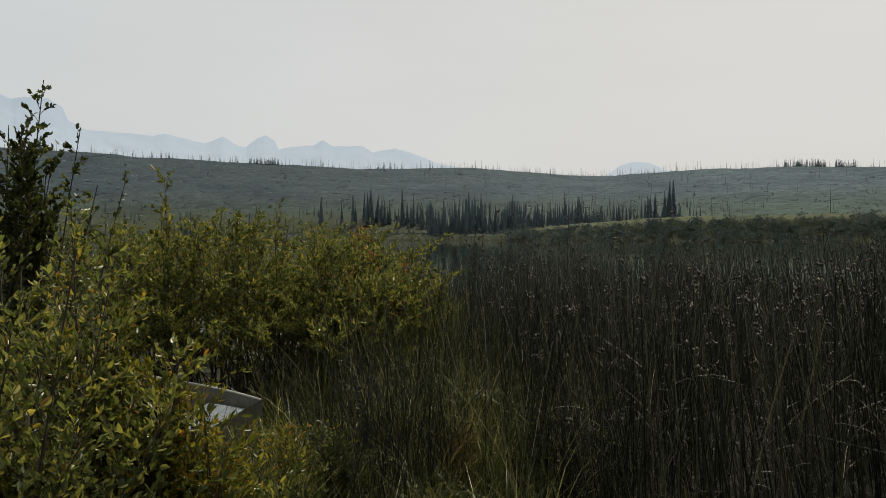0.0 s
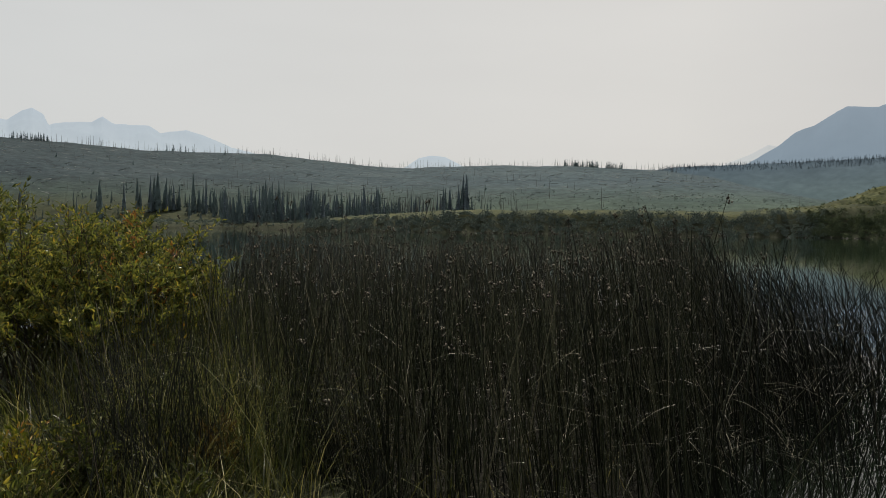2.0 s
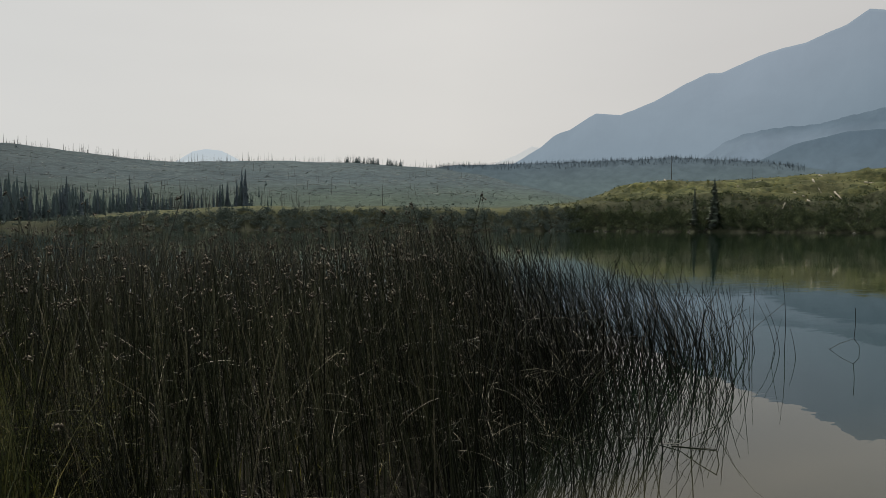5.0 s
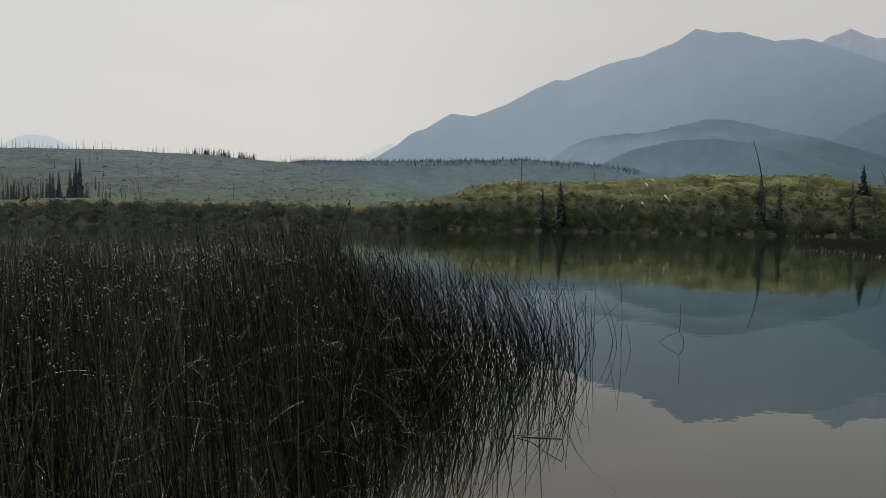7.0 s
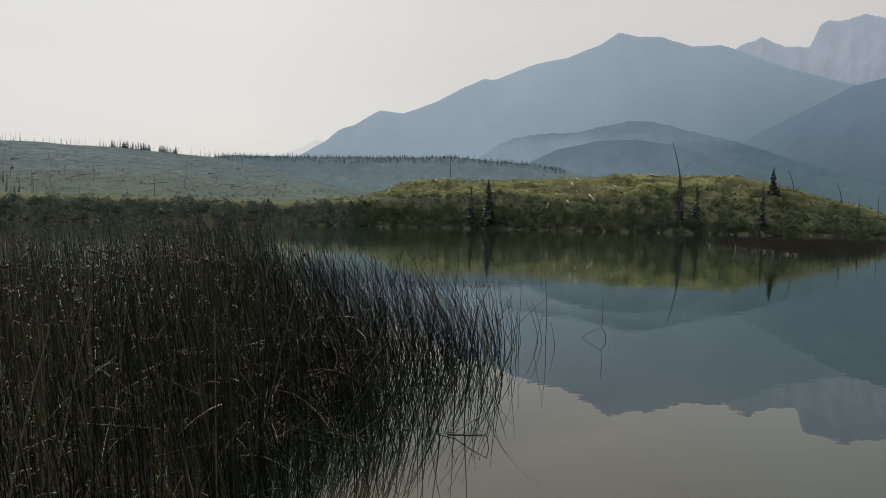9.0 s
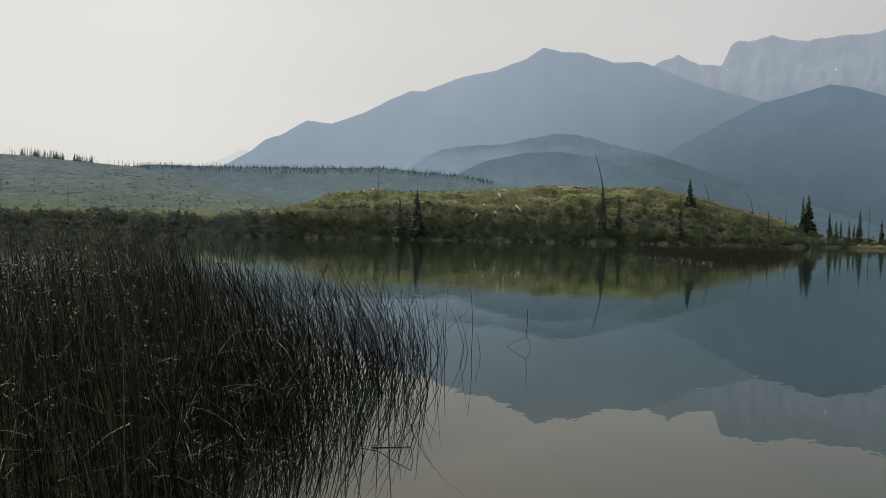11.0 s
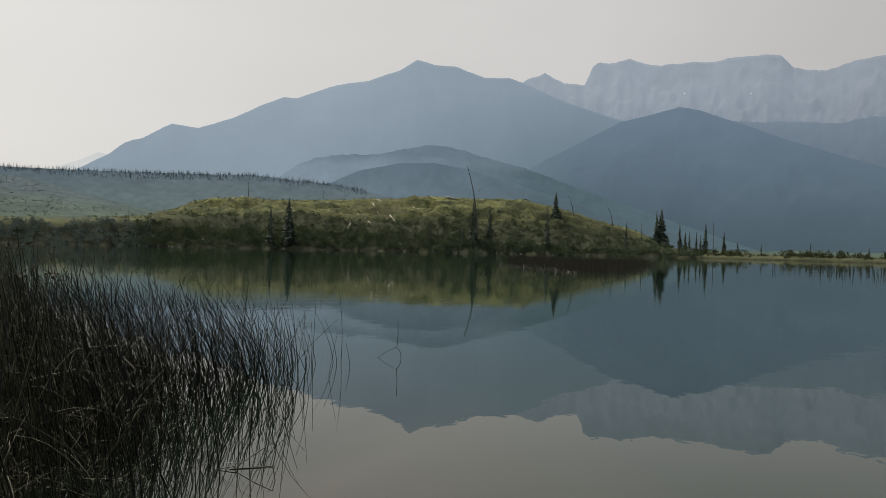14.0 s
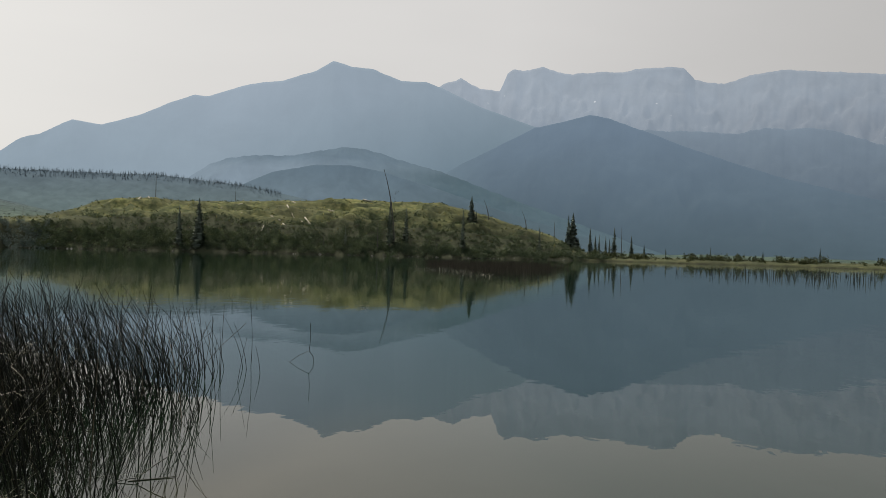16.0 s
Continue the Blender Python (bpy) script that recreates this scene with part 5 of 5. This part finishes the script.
GREEN = "dark green narrow spruce with drooping boughs"
SPRUCES = [make_spruce(400 + k, 12.0, w, 40, 8, NEEDLE, GREEN, rag, bare) for k, (w, rag, bare) in enumerate([(3.4, 0.38, 0.05), (2.2, 0.42, 0.06), (4.6, 0.34, 0.03), (1.5, 0.45, 0.12)])]
SNAGS = [make_snag(420 + k, 12.0, "bare grey dead spruce trunk", 11 - 2 * k, b) for k, b in enumerate([0.0, 0.02, 0.16])]
used = set()


def grow(kind, pool, az, r, top, group, fat=1.0):
    turn = 0.0 if pool is SNAGS and kind == 2 else az * 1.7
    if (id(pool), kind) not in used:
        used.add((id(pool), kind))
        return stand(pool[kind], az, r, top, 12.0, turn, group, fat)
    return stand_copy(pool[kind], az, r, top, 12.0, turn, group, fat)


for kind, az, r, top, fat in [(1, 52.6, 209, 3.0, 1.0), (0, 54.0, 209, 3.6, 1.0), (3, 74.45, 214, 3.36, 1.2), (0, 75.1, 240, 4.5, 1.15), (1, 75.5, 242, 3.3, 1.0), (3, 80.55, 228, 2.14, 1.1), (3, 68.6, 214, 3.9, 1.3), (3, 69.9, 216, 3.4, 1.4), (3, 65.1, 213, 1.85, 1.3)]:
    grow(kind, SPRUCES, az, r, top, "spruces on the bank", fat * 1.3)
for kind, az, r, top, fat in [(2, 83.15, 245, 3.3, 1.0), (1, 82.8, 243, 3.1, 1.0), (1, 84.5, 246, 2.1, 1.1), (3, 85.2, 246, 1.6, 1.1), (3, 85.7, 248, 1.5, 1.2), (1, 86.35, 246, 2.2, 1.1), (1, 87.65, 246, 1.55, 1.2), (0, 83.6, 250, 1.3, 1.3), (3, 100.7, 226, 0.95, 1.3), (3, 93.4, 236, 0.8, 1.2), (1, 84.9, 250, 1.5, 1.2), (3, 86.0, 252, 1.3, 1.3), (1, 88.6, 244, 0.9, 1.4), (3, 90.2, 240, 0.7, 1.3), (1, 97.0, 232, 0.6, 1.5)]:
    grow(kind, SPRUCES, az, r, top, "spruces on the spit", fat * 1.3)
for kind, az, r, top, fat in [(2, 68.95, 216, 6.5, 0.8), (0, 67.65, 212, 2.6, 1.0), (2, 76.5, 250, 4.3, 1.3), (2, 79.5, 258, 3.42, 1.4), (0, 81.7, 255, 2.6, 1.0), (0, 50.9, 300, 5.3, 0.7), (0, 56.6, 310, 4.2, 0.8), (1, 42.4, 226, 2.4, 0.8), (0, 28.4, 290, 3.2, 0.9), (0, 72.4, 213, 1.6, 1.0), (0, 63.4, 212, 1.4, 1.2), (0, 86.9, 250, 2.3, 0.7)]:
    grow(kind, SNAGS, az, r, top, "dead trees on the bank", fat)

VALLEY = [make_spruce(440 + k, 12.0, w, 26, 8, HAZED_NEEDLE, "valley spruce with blue haze painted into its needles", 0.22, 0.02, 0.8) for k, w in enumerate([1.8, 1.45, 2.3])]
# the same spruces, paled further with painted haze
PALE_VALLEY = [make_spruce(450 + k, 12.0, w, 26, 8, PALE_HAZED_NEEDLE, "valley spruce paled by grey haze painted into its needles", 0.3, 0.02, 0.7) for k, w in enumerate([1.7, 1.4, 2.1])]
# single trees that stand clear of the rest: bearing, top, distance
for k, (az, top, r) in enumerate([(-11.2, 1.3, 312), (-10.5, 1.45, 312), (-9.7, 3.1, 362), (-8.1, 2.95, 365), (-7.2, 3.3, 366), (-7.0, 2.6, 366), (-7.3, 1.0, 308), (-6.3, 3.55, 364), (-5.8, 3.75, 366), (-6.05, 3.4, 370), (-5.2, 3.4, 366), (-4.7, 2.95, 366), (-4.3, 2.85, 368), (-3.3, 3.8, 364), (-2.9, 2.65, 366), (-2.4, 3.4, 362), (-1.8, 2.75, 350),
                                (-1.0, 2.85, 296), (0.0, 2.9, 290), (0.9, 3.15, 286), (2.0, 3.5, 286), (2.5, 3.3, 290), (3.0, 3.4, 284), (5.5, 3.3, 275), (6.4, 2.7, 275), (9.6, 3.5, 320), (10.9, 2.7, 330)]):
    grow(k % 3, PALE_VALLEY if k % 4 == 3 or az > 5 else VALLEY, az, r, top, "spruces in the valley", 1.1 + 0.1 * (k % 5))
for lo, hi, ra, rz, ta, tz, count in [(-6.6, -4.0, 362, 385, 2.2, 3.0, 12), (-3.8, -0.6, 352, 375, 2.1, 2.9, 14), (-1.2, 1.6, 284, 330, 1.4, 2.9, 34), (1.4, 3.8, 278, 330, 1.6, 3.2, 44), (3.6, 5.2, 270, 330, 1.6, 2.9, 26), (4.8, 6.6, 268, 330, 1.6, 2.9, 26), (6.4, 8.4, 290, 350, 1.6, 2.7, 20), (8.4, 10.9, 300, 360, 1.9, 3.3, 34), (10.9, 12.6, 320, 380, 1.8, 2.6, 10), (15.9, 17.9, 300, 330, 2.6, 4.25, 12), (-31, -10, 335, 370, 1.6, 2.6, 14), (13, 15.9, 340, 370, 2.2, 2.9, 8)]:
    for k in range(count):
        az, r = rng.uniform(lo, hi), rng.uniform(ra, rz)
        grow(int(rng.integers(3)), PALE_VALLEY if rng.uniform() < np.interp(az, [-4, 4, 9], [0.25, 0.4, 0.75]) else VALLEY, az, r, tz - (tz - ta) * rng.uniform() ** 0.6, "spruces in the valley", rng.uniform(0.95, 1.6))

P = np.concatenate([spots(24, -6.6, -3.7, 362, 390), spots(24, -3.6, -0.6, 355, 380), spots(50, -1.2, 2.0, 280, 330), spots(120, 1.5, 6.8, 270, 340), spots(50, 6.4, 9.0, 290, 370), spots(60, 9.0, 12.5, 310, 390), spots(20, 15.8, 18.4, 300, 335), spots(90, -34, 20, 330, 420)])
needle_stuff("young_valley_spruces", "thick growth of young spruces in the valley", P, rng.uniform(2.0, 7.0, len(P)), rng.uniform(0.9, 1.7, len(P)), 8, HAZED_NEEDLE, 53)
P = np.concatenate([spots(200, -5, 22, 350, 460), spots(190, 9.5, 16.0, 320, 400), spots(60, 2, 9, 300, 380), spots(300, -36, 36, 380, 790)])
pole_stuff("burnt_snags", "thin grey dead trunks standing on the burnt hillside", P, rng.uniform(2, 7, len(P)), rng.uniform(0.08, 0.16, len(P)), DEADWOOD)
n = 1500
P = spots(n, -36, 38, 420, 790, -0.15)
a, tilt = rng.uniform(0, 2 * math.pi, n), rng.normal(0.05, 0.12, n)
v, f = sticks(P, np.stack([np.cos(a), np.sin(a), tilt], -1), rng.uniform(3, 9, n), rng.uniform(0.12, 0.26, n), np.full(n, 0.06), np.zeros(n), 2)
tagged(part("fallen_trunks", mesh_of("fallen_trunks", v, f), PALE_TRUNK), "pale dead trunks strewn over the burnt hillside", "dead trees", kind="stuff")
P = spots(620, -34, 34, 792, 806)
pole_stuff("skyline_snags", "bare dead trunks along the hill's skyline", P, 1.5 + 8.5 * rng.uniform(0, 1, len(P)) ** 1.6, rng.uniform(0.13, 0.24, len(P)), DEADWOOD)
P = np.concatenate([spots(60, 25.5, 28.2, 794, 802), spots(30, 28.7, 30.0, 794, 802), spots(44, -15.2, -12.8, 794, 802), spots(9, -5.2, -3.3, 796, 804), spots(10, -24, -16, 796, 804), spots(26, -36, 24, 440, 780)])
needle_stuff("hill_conifers", "small dark conifers on the hill", P, np.where(np.arange(len(P)) < 150, rng.uniform(4, 8.5, len(P)), rng.uniform(2, 5, len(P))), rng.uniform(1.6, 2.6, len(P)), 6, HAZED_NEEDLE, 51)


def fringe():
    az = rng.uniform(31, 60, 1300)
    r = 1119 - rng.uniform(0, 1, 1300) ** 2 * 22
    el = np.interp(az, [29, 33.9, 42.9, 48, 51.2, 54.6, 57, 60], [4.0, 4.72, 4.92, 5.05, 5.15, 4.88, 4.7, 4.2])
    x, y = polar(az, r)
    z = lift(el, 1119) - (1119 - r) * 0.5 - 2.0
    needle_stuff("ridge_conifers", "row of hazy conifers on the far ridge", np.stack([x, y, z], -1), rng.uniform(3.5, 8.5, 1300), rng.uniform(1.8, 3.0, 1300), 5, PALE_HAZED_NEEDLE, 52)


fringe()


def far_reeds(name, label, n, spots_az, spots_r, height, material, thick=0.016):
    az = rng.uniform(*spots_az, n)
    r = rng.uniform(*spots_r, n)
    x, y = polar(az, r)
    u, w = (2 * az - sum(spots_az)) / (spots_az[1] - spots_az[0]), (2 * r - sum(spots_r)) / (spots_r[1] - spots_r[0])
    keep = u * u + w * w < 0.95 + 0.8 * fractal(x, y, 0.14, 3, 61)
    x, y = x[keep], y[keep]
    m = len(x)
    v, f, tip, c = tubes(np.stack([x, y, np.full(m, -0.2)], -1), ways(120, 80, m), height * rng.uniform(0.5, 1.1, m) + 0.2, np.abs(rng.normal(0.1, 0.1, m)), np.zeros(m), np.full(m, thick), np.full(m, thick * 0.4), 3, 3)
    tagged(part(name, mesh_of(name, v, f), material), label, "reeds", kind="stuff")


far_reeds("offshore_reeds", "sparse brown reeds in shallow water off the knoll", 6500, (70.5, 83), (58, 118), 0.8, BROWN_REED)


def pale_sedge_patch():
    """A ragged drift of bleached leaves along the near edge of the reeds."""
    n = 620
    u = rng.uniform(0, 1, n)
    x, y = polar(70.8 + 6.2 * u, 74 - 19 * u + rng.normal(0, 2.2, n))
    keep = fractal(x, y, 0.35, 3, 63) + rng.normal(0, 0.25, n) > -0.05
    x, y = x[keep], y[keep]
    m = len(x)
    v, f = blades(np.stack([x, y, np.full(m, -0.05)], -1), ways(120, 120, m), rng.uniform(0.2, 0.6, m), np.abs(rng.normal(0.3, 0.2, m)), np.abs(rng.normal(0.5, 0.3, m)), rng.uniform(0.03, 0.07, m))
    tagged(part("offshore_sedge", mesh_of("offshore_sedge", v, f), STRAW), "pale bent sedge leaves at the edge of a reed patch", "reeds", kind="stuff")


pale_sedge_patch()
far_reeds("spit_reeds", "thin reeds standing in water before the spit", 420, (91, 110), (70, 112), 0.9, REED, 0.03)


def build_log(az, r, az2, r2, thick, up=0.0):
    """A fallen trunk on the slope, tapered, with a few branch stubs."""
    a, b = polar(az, r), polar(az2, r2)
    p = np.array([a[0], a[1], float(ground_at(*a)) + thick * 0.6])
    q = np.array([b[0], b[1], float(ground_at(*b)) + thick * 0.5 + up])
    d = q - p
    length = float(np.linalg.norm(d))
    v, f, tip, c = tubes(np.zeros((1, 3)), np.array([[1.0, 0]]), np.array([length]), np.array([0.01]), np.array([0.01]), np.array([thick]), np.array([thick * 0.55]), 6, 7)
    ends = np.array([[k for k in range(6, -1, -1)], [35 + k for k in range(7)]])
    thing = new("fallen_log")
    log = part("log_trunk", mesh_of("log_trunk", v, [f, ends]), PALE_LOG, thing)
    for k in range(3):
        s = tubes(np.zeros((1, 3)), np.array([[1.0, 0]]), np.array([rng.uniform(0.3, 0.6)]), np.array([0.9]), np.array([0.0]), np.array([thick * 0.3]), np.array([thick * 0.15]), 3, 4)
        b = part("stub", mesh_of("stub", s[0], s[1]), PALE_LOG, log)
        b.matrix_basis = pose(0, 0, rng.uniform(0.3, 0.9) * length, 0, 0, rng.uniform(0, 360))
    thing.matrix_basis = Matrix.Translation(p) @ Vector(d).to_track_quat("Z", "Y").to_matrix().to_4x4()
    tagged(thing, "bleached fallen log lying on the grassy knoll", "log", "logs on the knoll")


LOGS = [
    (60.2, 227.0, 60.8, 221.0, 0.24),
    (61.9, 231.8, 62.3, 225.8, 0.24),
    (60.5, 241.2, 61.1, 235.2, 0.24),
    (61.5, 233.0, 61.9, 228.0, 0.24),
    (62.5, 233.5, 63.0, 239.5, 0.24),
    (63.7, 242.0, 64.8, 238.0, 0.24),
    (66.4, 254.0, 67.1, 253.0, 0.3),
    (49.7, 240.2, 49.9, 246.2, 0.24),
    (56.8, 246.5, 57.1, 242.5, 0.24),
    (55.6, 240.0, 55.5, 246.0, 0.24),
    (58.6, 218.5, 58.8, 221.0, 0.24),
    (60.9, 251.0, 61.3, 248.5, 0.24),
    (50.4, 247.0, 50.8, 243.0, 0.24),
    (56.7, 237.0, 57.1, 231.0, 0.24),
    (60.0, 228.0, 59.3, 234.0, 0.24),
]
for row in LOGS:
    build_log(*row)
